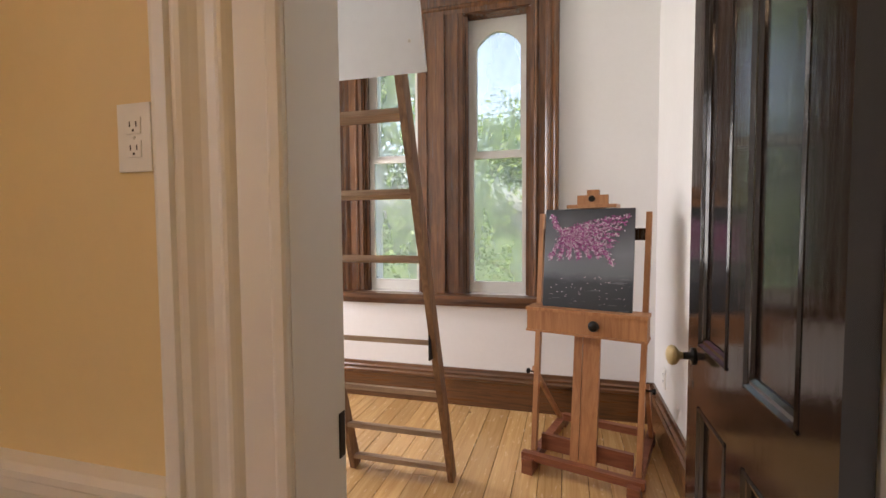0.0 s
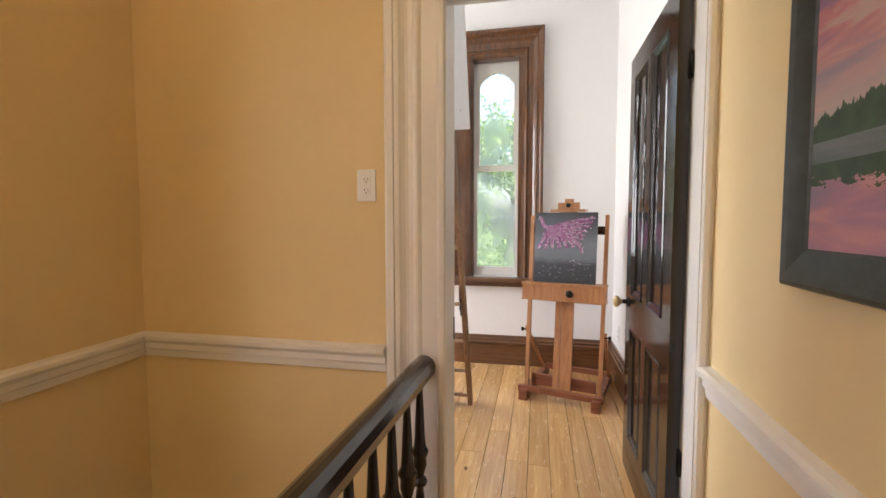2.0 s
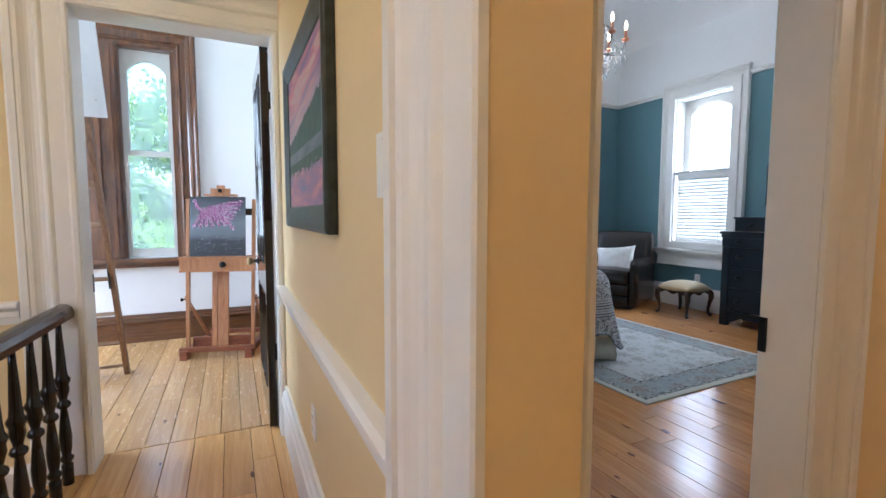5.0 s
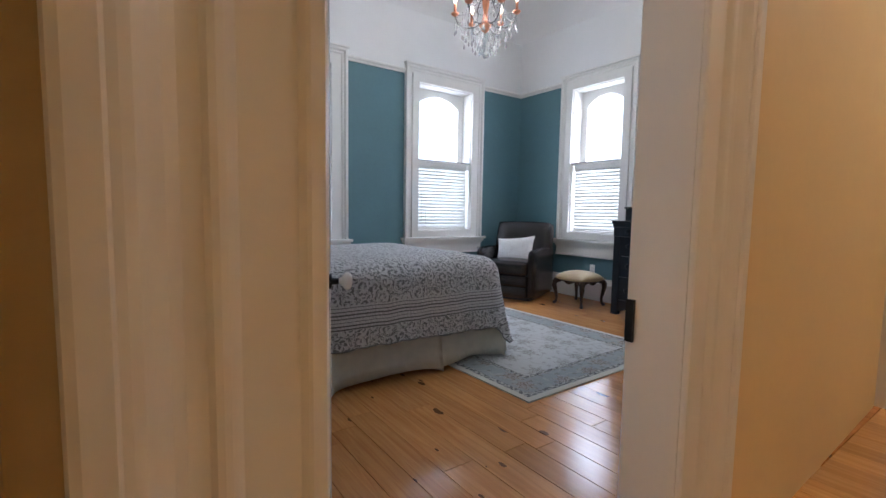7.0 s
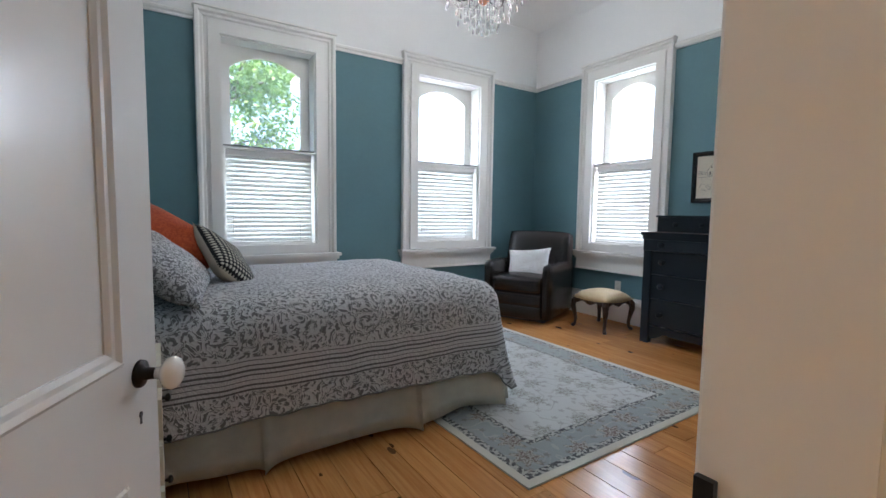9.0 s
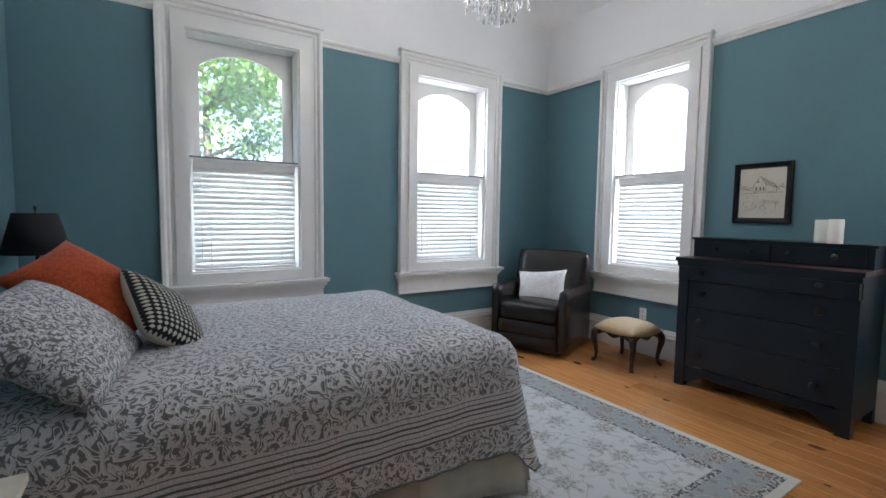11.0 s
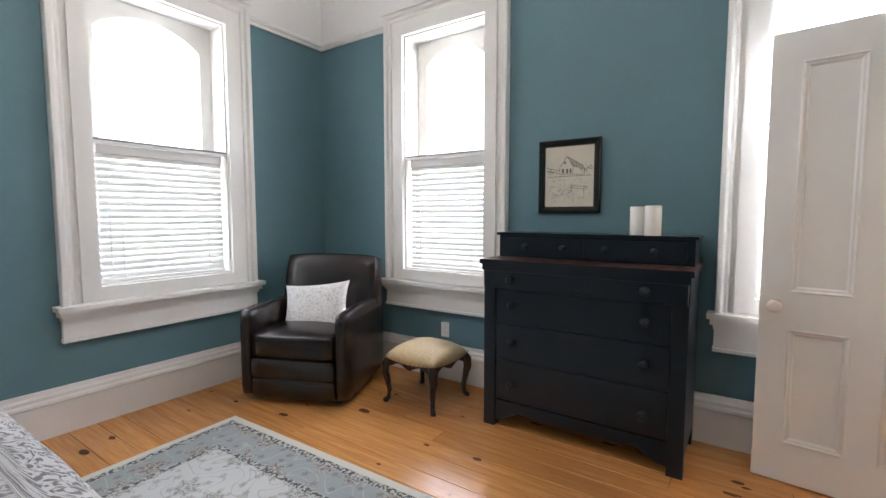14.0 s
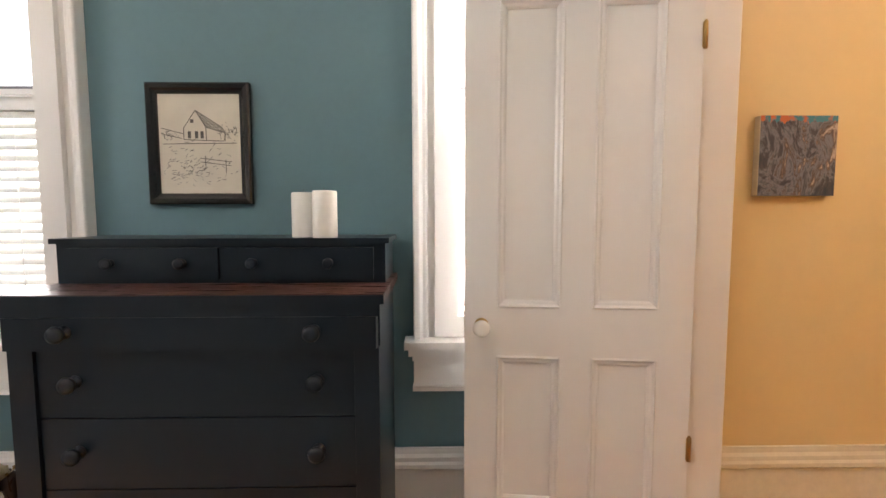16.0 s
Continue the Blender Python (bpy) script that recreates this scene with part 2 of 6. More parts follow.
def scroll(nt, vec, scale):
    """Arabesque leaf scrolls: curled bands of a swirled wave field; 0 ground, 1 motif."""
    n1 = nd(nt, "ShaderNodeTexNoise", Scale=scale * 0.55, Detail=1.0, Roughness=0.4)
    nt.links.new(vec, n1.inputs["Vector"])
    warp = nt.nodes.new("ShaderNodeVectorMath")
    warp.operation = "MULTIPLY_ADD"
    nt.links.new(n1.outputs["Color"], warp.inputs[0])
    warp.inputs[1].default_value = (0.10, 0.10, 0.10)
    nt.links.new(vec, warp.inputs[2])
    vo = nd(nt, "ShaderNodeTexVoronoi", Scale=scale, Randomness=0.75)
    vo.voronoi_dimensions = "2D"
    nt.links.new(warp.outputs[0], vo.inputs["Vector"])
    sub = nt.nodes.new("ShaderNodeVectorMath")
    sub.operation = "SUBTRACT"
    sc = nt.nodes.new("ShaderNodeVectorMath")
    sc.operation = "SCALE"
    nt.links.new(warp.outputs[0], sc.inputs[0])
    sc.inputs["Scale"].default_value = scale
    nt.links.new(sc.outputs[0], sub.inputs[0])
    sp = nt.nodes.new("ShaderNodeVectorMath")
    sp.operation = "SCALE"
    nt.links.new(vo.outputs["Position"], sp.inputs[0])
    sp.inputs["Scale"].default_value = scale
    nt.links.new(sp.outputs[0], sub.inputs[1])
    xyz = nt.nodes.new("ShaderNodeSeparateXYZ")
    nt.links.new(sub.outputs[0], xyz.inputs[0])
    ang = op(nt, "ARCTAN2", xyz.outputs[1], xyz.outputs[0])
    spin = op(nt, "SINE", op(nt, "ADD", op(nt, "MULTIPLY", vo.outputs["Distance"], 17.0), op(nt, "MULTIPLY", ang, 1.0)))
    fine = op(nt, "SINE", op(nt, "MULTIPLY", noise_tex(nt, vec, scale * 1.3, 2, 0.5, 0.9), 60.0))
    spin = op(nt, "MULTIPLY", spin, op(nt, "SUBTRACT", 1.15, op(nt, "MULTIPLY", vo.outputs["Distance"], 1.3)))
    return op(nt, "ADD", spin, op(nt, "MULTIPLY", fine, 0.8))


def rosette(nt, vec, scale, lobes):
    """Distance field of scattered lobed flowers."""
    vo = nd(nt, "ShaderNodeTexVoronoi", Scale=scale, Randomness=0.55)
    vo.voronoi_dimensions = "2D"
    nt.links.new(vec, vo.inputs["Vector"])
    sub = nt.nodes.new("ShaderNodeVectorMath")
    sub.operation = "SUBTRACT"
    nt.links.new(vec, sub.inputs[0])
    nt.links.new(vo.outputs["Position"], sub.inputs[1])
    xyz = nt.nodes.new("ShaderNodeSeparateXYZ")
    nt.links.new(sub.outputs[0], xyz.inputs[0])
    ang = op(nt, "ARCTAN2", xyz.outputs[1], xyz.outputs[0])
    lobe = op(nt, "ADD", 1.0, op(nt, "MULTIPLY", op(nt, "COSINE", op(nt, "MULTIPLY", ang, lobes)), 0.28))
    ragged = op(nt, "MULTIPLY", op(nt, "SUBTRACT", noise_tex(nt, vec, 70, 2), 0.5), 0.22)
    return op(nt, "ADD", op(nt, "MULTIPLY", vo.outputs["Distance"], lobe), ragged)


def quilt_material():
    """Grey and white woven quilt: scrolls, with striped bands on the drop."""
    m, nt, b = mat("grey_scroll_quilt")
    v = coords(nt, (1, 1, 1), "UV")
    s = scroll(nt, v, 11.0)
    xyz = nt.nodes.new("ShaderNodeSeparateXYZ")
    nt.links.new(v, xyz.inputs[0])
    drop = xyz.outputs[1]
    pat = ramp(nt, s, (0.06, (0.60, 0.595, 0.595)), (0.44, (0.185, 0.182, 0.185)))
    top = ramp(nt, op(nt, "ADD", op(nt, "MULTIPLY", s, 0.10), noise_tex(nt, v, 55, 3)), (0.40, (0.56, 0.56, 0.58)), (0.80, (0.15, 0.15, 0.16)))
    col = mix(nt, op(nt, "MULTIPLY", op(nt, "LESS_THAN", drop, -0.20), 0.35), pat, top)
    band = op(nt, "MULTIPLY", op(nt, "GREATER_THAN", drop, 0.185), op(nt, "LESS_THAN", drop, 0.335))
    lines = op(nt, "SINE", op(nt, "MULTIPLY", drop, 6.2832 / 0.0215))
    thick = op(nt, "SINE", op(nt, "MULTIPLY", drop, 6.2832 / 0.075))
    st = ramp(nt, op(nt, "ADD", lines, op(nt, "MULTIPLY", thick, 0.35)), (0.45, (0.58, 0.575, 0.58)), (0.62, (0.14, 0.135, 0.14)))
    col = mix(nt, band, col, st)
    fabric(col, nt, b)
    q = noise_tex(nt, v, 60, 3)
    bump(nt, b, op(nt, "ADD", op(nt, "MULTIPLY", q, 1.0), op(nt, "MULTIPLY", s, 0.4)), 0.45, 0.006)
    return m


def rug_material():
    """Pale grey-blue machine-woven rug: floral field, borders set by distance from the edge."""
    m, nt, b = mat("pale_floral_rug")
    v = coords(nt, (1, 1, 1), "UV")
    xyz = nt.nodes.new("ShaderNodeSeparateXYZ")
    nt.links.new(v, xyz.inputs[0])
    dx = op(nt, "SUBTRACT", RUG_W / 2, op(nt, "ABSOLUTE", xyz.outputs[0]))
    dy = op(nt, "SUBTRACT", RUG_L / 2, op(nt, "ABSOLUTE", xyz.outputs[1]))
    d = op(nt, "MINIMUM", dx, dy)
    big = rosette(nt, v, 4.2, 7.0)
    small = rosette(nt, v, 9.5, 5.0)
    curl = noise_tex(nt, v, 4.4, 1, 0.4, 0.5)
    vine = op(nt, "LESS_THAN", op(nt, "ABSOLUTE", op(nt, "SUBTRACT", op(nt, "FRACT", op(nt, "MULTIPLY", curl, 7.0)), 0.5)), 0.06)
    leaf = op(nt, "LESS_THAN", small, 0.15)
    petal = op(nt, "LESS_THAN", big, 0.26)
    ringed = op(nt, "MULTIPLY", petal, op(nt, "GREATER_THAN", op(nt, "SINE", op(nt, "MULTIPLY", big, 52.0)), 0.1))
    field = mix(nt, op(nt, "MULTIPLY", vine, 0.42), (0.53, 0.54, 0.525), (0.27, 0.265, 0.23))
    field = mix(nt, op(nt, "MULTIPLY", leaf, 0.5), field, (0.24, 0.235, 0.21))
    field = mix(nt, op(nt, "MULTIPLY", petal, 0.55), field, (0.43, 0.44, 0.41))
    field = mix(nt, op(nt, "MULTIPLY", ringed, 0.75), field, (0.19, 0.165, 0.14))
    border = mix(nt, op(nt, "MULTIPLY", vine, 0.5), (0.30, 0.325, 0.325), (0.45, 0.45, 0.42))
    border = mix(nt, op(nt, "MULTIPLY", leaf, 0.55), border, (0.16, 0.14, 0.12))
    border = mix(nt, op(nt, "MULTIPLY", petal, 0.7), border, (0.42, 0.40, 0.35))
    border = mix(nt, op(nt, "MULTIPLY", ringed, 0.85), border, (0.14, 0.09, 0.07))
    guard = mix(nt, op(nt, "GREATER_THAN", noise_tex(nt, v, 48, 1), 0.5), (0.44, 0.44, 0.40), (0.085, 0.085, 0.09))
    col = mix(nt, op(nt, "LESS_THAN", d, 0.295), field, guard)
    col = mix(nt, op(nt, "LESS_THAN", d, 0.262), col, border)
    col = mix(nt, op(nt, "LESS_THAN", d, 0.085), col, guard)
    col = mix(nt, op(nt, "LESS_THAN", d, 0.045), col, (0.60, 0.58, 0.50))
    fabric(col, nt, b)
    bump(nt, b, noise_tex(nt, v, 380, 2), 0.4, 0.003)
    return m


def patterned(name, ground, motif, scale, lo, hi):
    m, nt, b = mat(name)
    v = coords(nt, (1, 1, 1), "UV")
    s = op(nt, "MAXIMUM", scroll(nt, v, scale), scroll(nt, v, scale * 1.75))
    fabric(ramp(nt, s, (lo, ground), (hi, motif)), nt, b)
    bump(nt, b, noise_tex(nt, coords(nt), 160, 3), 0.25, 0.003)
    return m


def dotted():
    m, nt, b = mat("black_dotted_fabric")
    v = coords(nt, (1, 1, 1), "UV")
    xyz = nt.nodes.new("ShaderNodeSeparateXYZ")
    nt.links.new(v, xyz.inputs[0])
    a = op(nt, "SINE", op(nt, "MULTIPLY", xyz.outputs[0], 6.2832 / 0.026))
    c = op(nt, "SINE", op(nt, "MULTIPLY", xyz.outputs[1], 6.2832 / 0.021))
    dots = op(nt, "ADD", a, c)
    fabric(ramp(nt, op(nt, "ADD", op(nt, "MULTIPLY", dots, 0.5), 0.25), (0.3, (0.010, 0.010, 0.012)), (0.55, (0.47, 0.44, 0.36))), nt, b)
    return m


# ---- mesh helpers ----
def box(bm, x0, x1, y0, y1, z0, z1, slot=0):
    vs = [bm.verts.new((x, y, z)) for z in (z0, z1) for y in (y0, y1) for x in (x0, x1)]
    for f in ((0, 2, 3, 1), (4, 5, 7, 6), (0, 1, 5, 4), (2, 6, 7, 3), (0, 4, 6, 2), (1, 3, 7, 5)):
        bm.faces.new([vs[i] for i in f]).material_index = slot
    return vs


def bevel(bm, w, seg=1, limit=40):
    edges = [e for e in bm.edges if len(e.link_faces) == 2 and e.calc_face_angle(0) > radians(limit)]
    bmesh.ops.bevel(bm, geom=edges, offset=w, segments=seg, affect="EDGES", profile=0.6, clamp_overlap=True)


def lathe(bm, profile, at=(0, 0, 0), turn=None, seg=14):
    """Revolve (radius, height) pairs about z, then turn and move."""
    rings = []
    m = Matrix.Translation(at) @ (turn.to_4x4() if turn else Matrix.Identity(4))
    for r, h in profile:
        rings.append([bm.verts.new(m @ Vector((r * math.cos(2 * math.pi * i / seg), r * math.sin(2 * math.pi * i / seg), h))) for i in range(seg)])
    for a, c in zip(rings, rings[1:]):
        for i in range(seg):
            bm.faces.new((a[i], a[(i + 1) % seg], c[(i + 1) % seg], c[i])).smooth = True
    bm.faces.new(rings[0][::-1])
    bm.faces.new(rings[-1])


def tube(bm, pts, r, seg=8):
    pts = [Vector(p) for p in pts]
    rings = []
    for i, p in enumerate(pts):
        d = (pts[min(i + 1, len(pts) - 1)] - pts[max(i - 1, 0)]).normalized()
        side = d.cross(Vector((0.3, 0.1, 1)) if abs(d.z) < 0.95 else Vector((1, 0, 0))).normalized()
        up = side.cross(d)
        rad = r[i] if isinstance(r, (list, tuple)) else r
        rings.append([bm.verts.new(p + rad * (side * math.cos(2 * math.pi * k / seg) + up * math.sin(2 * math.pi * k / seg))) for k in range(seg)])
    for a, c in zip(rings, rings[1:]):
        for k in range(seg):
            bm.faces.new((a[k], a[(k + 1) % seg], c[(k + 1) % seg], c[k])).smooth = True
    bm.faces.new(rings[0][::-1])
    bm.faces.new(rings[-1])


def beam(bm, a, c, w, t, face=(0, 1, 0)):
    """A squared bar from a to c: w wide across, t thick along face."""
    a, c = Vector(a), Vector(c)
    d = (c - a).normalized()
    n = Vector(face)
    n = (n - d * n.dot(d)).normalized()
    s = d.cross(n)
    vs = [bm.verts.new(p + s * u * w / 2 + n * v * t / 2) for p in (a, c) for v in (-1, 1) for u in (-1, 1)]
    for f in ((0, 2, 3, 1), (4, 5, 7, 6), (0, 1, 5, 4), (2, 6, 7, 3), (0, 4, 6, 2), (1, 3, 7, 5)):
        bm.faces.new([vs[i] for i in f])


def sweep(bm, profile, a, c, out, up=(0, 0, 1)):
    """Moulding: (projection, height) outline swept from a to c on a wall that faces out."""
    a, c, out, up = Vector(a), Vector(c), Vector(out), Vector(up)
    r0 = [bm.verts.new(a + out * p + up * h) for p, h in profile]
    r1 = [bm.verts.new(c + out * p + up * h) for p, h in profile]
    n = len(profile)
    for i in range(n):
        bm.faces.new((r0[i], r0[(i + 1) % n], r1[(i + 1) % n], r1[i]))
    bm.faces.new(r0[::-1])
    bm.faces.new(r1)


def mesh_of(name, bm, *mats):
    bmesh.ops.recalc_face_normals(bm, faces=bm.faces)
    me = bpy.data.meshes.new(name)
    bm.to_mesh(me)
    bm.free()
    for m in mats:
        me.materials.append(m)
    return me


def thing(name, label, category, at=None, group="", kind=""):
    ob = new(name)
    if at is not None:
        ob.matrix_world = at
    return tagged(ob, label, category, group, kind)


def solid(name, bm, material, label, category, at=None, group="", kind=""):
    mats = material if isinstance(material, (list, tuple)) else (material,)
    ob = new(name, mesh_of(name, bm, *mats))
    if at is not None:
        ob.matrix_world = at
    return tagged(ob, label, category, group, kind)


def part(name, bm, material, parent, label=""):
    mats = material if isinstance(material, (list, tuple)) else (material,)
    ob = new(name, mesh_of(name, bm, *mats))
    ob.parent = parent
    return tagged(ob, label)


def boxes(*dims, bev=0.0, seg=1):
    bm = bmesh.new()
    for d in dims:
        box(bm, *d)
    if bev:
        bevel(bm, bev, seg)
    return bm


def smooth(ob):
    for p in ob.data.polygons:
        p.use_smooth = True
    return ob


# ---- plan ----
BX0, BX1, BY0, BY1 = 2.46, 7.29, -0.72, 3.56       # bedroom
SX0, SX1, SY0, SY1 = -0.9, 2.235, 1.11, 3.43       # studio
CX0, CX1, CY1, CY0 = -0.04, 2.14, 0.95, -3.2       # stair hall
HY, HX1 = -0.857, 7.27                              # cross hall
RAIL = 2.84
BED_CEIL, HALL_CEIL, STU_CEIL = 4.0, 3.35, 3.28


def wall(name, axis, a0, a1, f0, f1, z0, z1, material, label, openings=(), split=None):
    """A wall along axis from a0 to a1, f0..f1 thick, with openings (u0, u1, z0, z1). split: a second colour above that height."""
    bm = bmesh.new()

    def put(u0, u1, za, zb):
        if u1 - u0 < 1e-4 or zb - za < 1e-4:
            return
        cuts = [za, zb] if split is None or not za < split < zb else [za, split, zb]
        for lo, hi in zip(cuts, cuts[1:]):
            s = 1 if split is not None and lo >= split - 1e-4 else 0
            if axis == "x":
                box(bm, u0, u1, f0, f1, lo, hi, s)
            else:
                box(bm, f0, f1, u0, u1, lo, hi, s)
    u = a0
    for o0, o1, oz0, oz1 in sorted(openings):
        put(u, o0, z0, z1)
        put(o0, o1, z0, oz0)
        put(o0, o1, oz1, z1)
        u = o1
    put(u, a1, z0, z1)
    return solid(name, bm, material, label, "wall", kind="structure")


WINDOWS = {  # name: (wall, centre, half opening, half casing)
    "window_1": ("n", 3.885, 0.425, 0.622), "window_2": ("n", 5.905, 0.435, 0.632),
    "window_3": ("e", 2.19, 0.378, 0.560), "window_4": ("e", -0.175, 0.345, 0.525)}
WZ0, WZ1 = 0.855, 2.73
nops = [(c - h - 0.004, c + h + 0.004, WZ0 - 0.004, WZ1 + 0.004) for w, c, h, k in WINDOWS.values() if w == "n"]
eops = [(c - h - 0.004, c + h + 0.004, WZ0 - 0.004, WZ1 + 0.004) for w, c, h, k in WINDOWS.values() if w == "e"]
two = (BLUE, WALL_TOP)
wall("wall_north", "x", BX0 - 0.1, BX1 + 0.3, BY1, BY1 + 0.3, -0.3, BED_CEIL, two, "teal painted bedroom wall, white above the picture rail", nops, RAIL)
wall("wall_east", "y", BY0 - 0.1, BY1, BX1, BX1 + 0.3, -0.3, BED_CEIL, two, "teal painted bedroom wall with two windows, white above", eops, RAIL)
wall("wall_west", "y", BY0 - 0.1, BY1, BX0 - 0.1, BX0, -0.3, BED_CEIL, two, "teal painted bedroom wall behind the bed, white above", (), RAIL)
DOOR_A = (2.568, 3.488)
DOOR_B = (6.16, 7.0)
south_ops = [(DOOR_A[0], DOOR_A[1], -0.3, 2.16), (DOOR_B[0], DOOR_B[1], -0.3, 2.16)]
wall("wall_south", "x", BX0, BX1, BY0 - 0.07, BY0, -0.3, BED_CEIL, two, "teal painted bedroom wall with two doorways, white above", south_ops, RAIL)
wall("wall_hall_north", "x", 2.285, HX1, HY, HY + 0.067, -0.3, HALL_CEIL, YELLOW, "warm yellow painted hall wall with two doorways", south_ops)
wall("wall_hall_east", "y", CY0, HY + 0.067, HX1, HX1 + 0.3, -0.3, HALL_CEIL, YELLOW, "warm yellow painted end wall of the hall")
wall("wall_hall_south", "x", CX0 - 0.3, HX1 + 0.3, CY0 - 0.2, CY0, -3.0, HALL_CEIL, YELLOW, "warm yellow painted hall wall")
wall("wall_corridor_east", "y", -1.165, CY1, CX1, 2.285, -0.3, HALL_CEIL, YELLOW, "pale yellow painted corridor wall beside the stair rail")
wall("wall_cased_opening", "y", CY0, -1.165, CX1, 2.285, -0.3, HALL_CEIL, YELLOW, "yellow wall over the cased opening", [(-2.35, -1.165, -0.3, 2.5)])
SDX0, SDX1, SDZ = 1.27, 2.107, 2.132
sdop = [(SDX0, SDX1, -0.3, SDZ)]
wall("wall_stair_north", "x", CX0 - 0.3, 2.285, CY1, 1.03, -3.0, HALL_CEIL, YELLOW, "orange yellow painted stairwell wall with the studio doorway", [(SDX0, SDX1, -0.1, SDZ)])
wall("wall_studio_south", "x", SX0, SX1, 1.03, SY0, -0.3, STU_CEIL, STUDIO_WALL, "white plaster studio wall with a doorway", sdop)
STW = (-1.22, -0.12, 0.86, 2.75)
wall("wall_stair_west", "y", CY0, CY1, CX0 - 0.3, CX0, -3.0, HALL_CEIL, YELLOW, "orange yellow painted stairwell wall with a window", [STW])
wall("wall_studio_east", "y", SY0, SY1, SX1, 2.355, -0.3, STU_CEIL, STUDIO_WALL, "white plaster studio wall beside the open door")
# never in view; its opening is added to let light into the studio
wall("wall_studio_west", "y", SY0 - 0.08, SY1, SX0 - 0.25, SX0, -0.3, STU_CEIL, STUDIO_WALL, "unseen white plaster studio wall with an added window opening", [(1.6, 3.1, 0.86, 2.74)])
STU = ((0.215, 0.67), (0.985, 1.445))
wall("wall_studio_north", "x", SX0 - 0.25, 2.355, SY1, SY1 + 0.35, -0.3, STU_CEIL, STUDIO_WALL, "white plaster studio wall with two tall windows",
     [(a, c, 0.80, 2.74) for a, c in STU])


def slab(name, x0, x1, y0, y1, z0, z1, m, label, cat):
    return solid(name, boxes((x0, x1, y0, y1, z0, z1)), m, label, cat, kind="structure")


# ceilings; the bedroom's meets its walls in a hollow cove
def cove_ceiling():
    bm = bmesh.new()
    n, r = 8, 0.42
    rings = []
    for i in range(n + 1):
        a = math.pi / 2 * i / n
        d, z = r * (1 - math.cos(a)), BED_CEIL - r + r * math.sin(a)
        rings.append([bm.verts.new(p) for p in ((BX0 + d, BY0 + d, z), (BX1 - d, BY0 + d, z), (BX1 - d, BY1 - d, z), (BX0 + d, BY1 - d, z))])
    for a, c in zip(rings, rings[1:]):
        for k in range(4):
            bm.faces.new((a[k], a[(k + 1) % 4], c[(k + 1) % 4], c[k])).smooth = True
    bm.faces.new(rings[-1])
    box(bm, BX0 - 0.1, BX1 + 0.3, BY0 - 0.1, BY1 + 0.3, BED_CEIL + 0.003, BED_CEIL + 0.2)
    return solid("ceiling", bm, CEIL, "white coved bedroom ceiling", "ceiling", kind="structure")


cove_ceiling()
slab("ceiling_hall", CX0 - 0.3, HX1 + 0.3, CY0 - 0.2, -0.735, HALL_CEIL, HALL_CEIL + 0.2, CEIL, "white hall ceiling", "ceiling")
slab("ceiling_corridor", CX0 - 0.3, 2.285, -0.735, 1.03, HALL_CEIL, HALL_CEIL + 0.2, CEIL, "white corridor ceiling", "ceiling")
slab("ceiling_studio", SX0 - 0.25, 2.355, 1.03, SY1 + 0.35, STU_CEIL, STU_CEIL + 0.2, CEIL, "white studio ceiling", "ceiling")
# floors: a dark bed under boards laid last
WELL_X, WELL_Y = 1.04, -2.3
floor_bed = slab("floor_bedroom", BX0 - 0.1, BX1, -0.82, BY1, -0.25, -0.02, GAP, "honey coloured knotty pine board floor", "floor")
floor_studio = slab("floor_studio", SX0, 2.285, 1.115, SY1, -0.25, -0.02, GAP, "pale worn pine board floor", "floor")
floor_corridor = slab("floor_corridor", WELL_X, 2.36, WELL_Y, 1.115, -0.25, -0.02, GAP, "amber pine board corridor floor", "floor")
floor_hall = slab("floor_hall", 2.36, HX1, CY0, -0.82, -0.25, -0.02, GAP, "amber pine board hall floor", "floor")
slab("floor_hall_end", CX0, 2.36, CY0, WELL_Y, -0.25, 0.0, PINE_HALL, "amber pine board floor at the stair head", "floor")
slab("floor_below", CX0, WELL_X + 0.2, WELL_Y, CY1, -3.0, -2.8, PINE_HALL, "pine board floor at the foot of the stairwell", "floor")
slab("wall_well_east", WELL_X, WELL_X + 0.02, WELL_Y, CY1, -2.8, -0.251, YELLOW, "yellow plaster side of the stairwell", "wall")

# ---- mouldings ----
BASE_P = [(0, 0), (0.022, 0), (0.022, 0.195), (0.034, 0.205), (0.034, 0.222), (0.026, 0.232), (0.026, 0.250), (0.016, 0.262), (0.012, 0.285), (0, 0.285)]
CHAIR_P = [(0, 0), (0.012, 0), (0.016, 0.027), (0.024, 0.036), (0.024, 0.058), (0.034, 0.066), (0.044, 0.076), (0.044, 0.090), (0.03, 0.097), (0, 0.10)]
PICT_P = [(0, 0), (0.016, 0), (0.02, 0.02), (0.034, 0.032), (0.036, 0.05), (0.02, 0.062), (0, 0.064)]


def trim(name, runs, profile, material, label, z=0.0):
    bm = bmesh.new()
    for a, c, out in runs:
        sweep(bm, profile, (*a, z), (*c, z), (*out, 0))
    return solid(name, bm, material, label, "moulding", kind="structure")


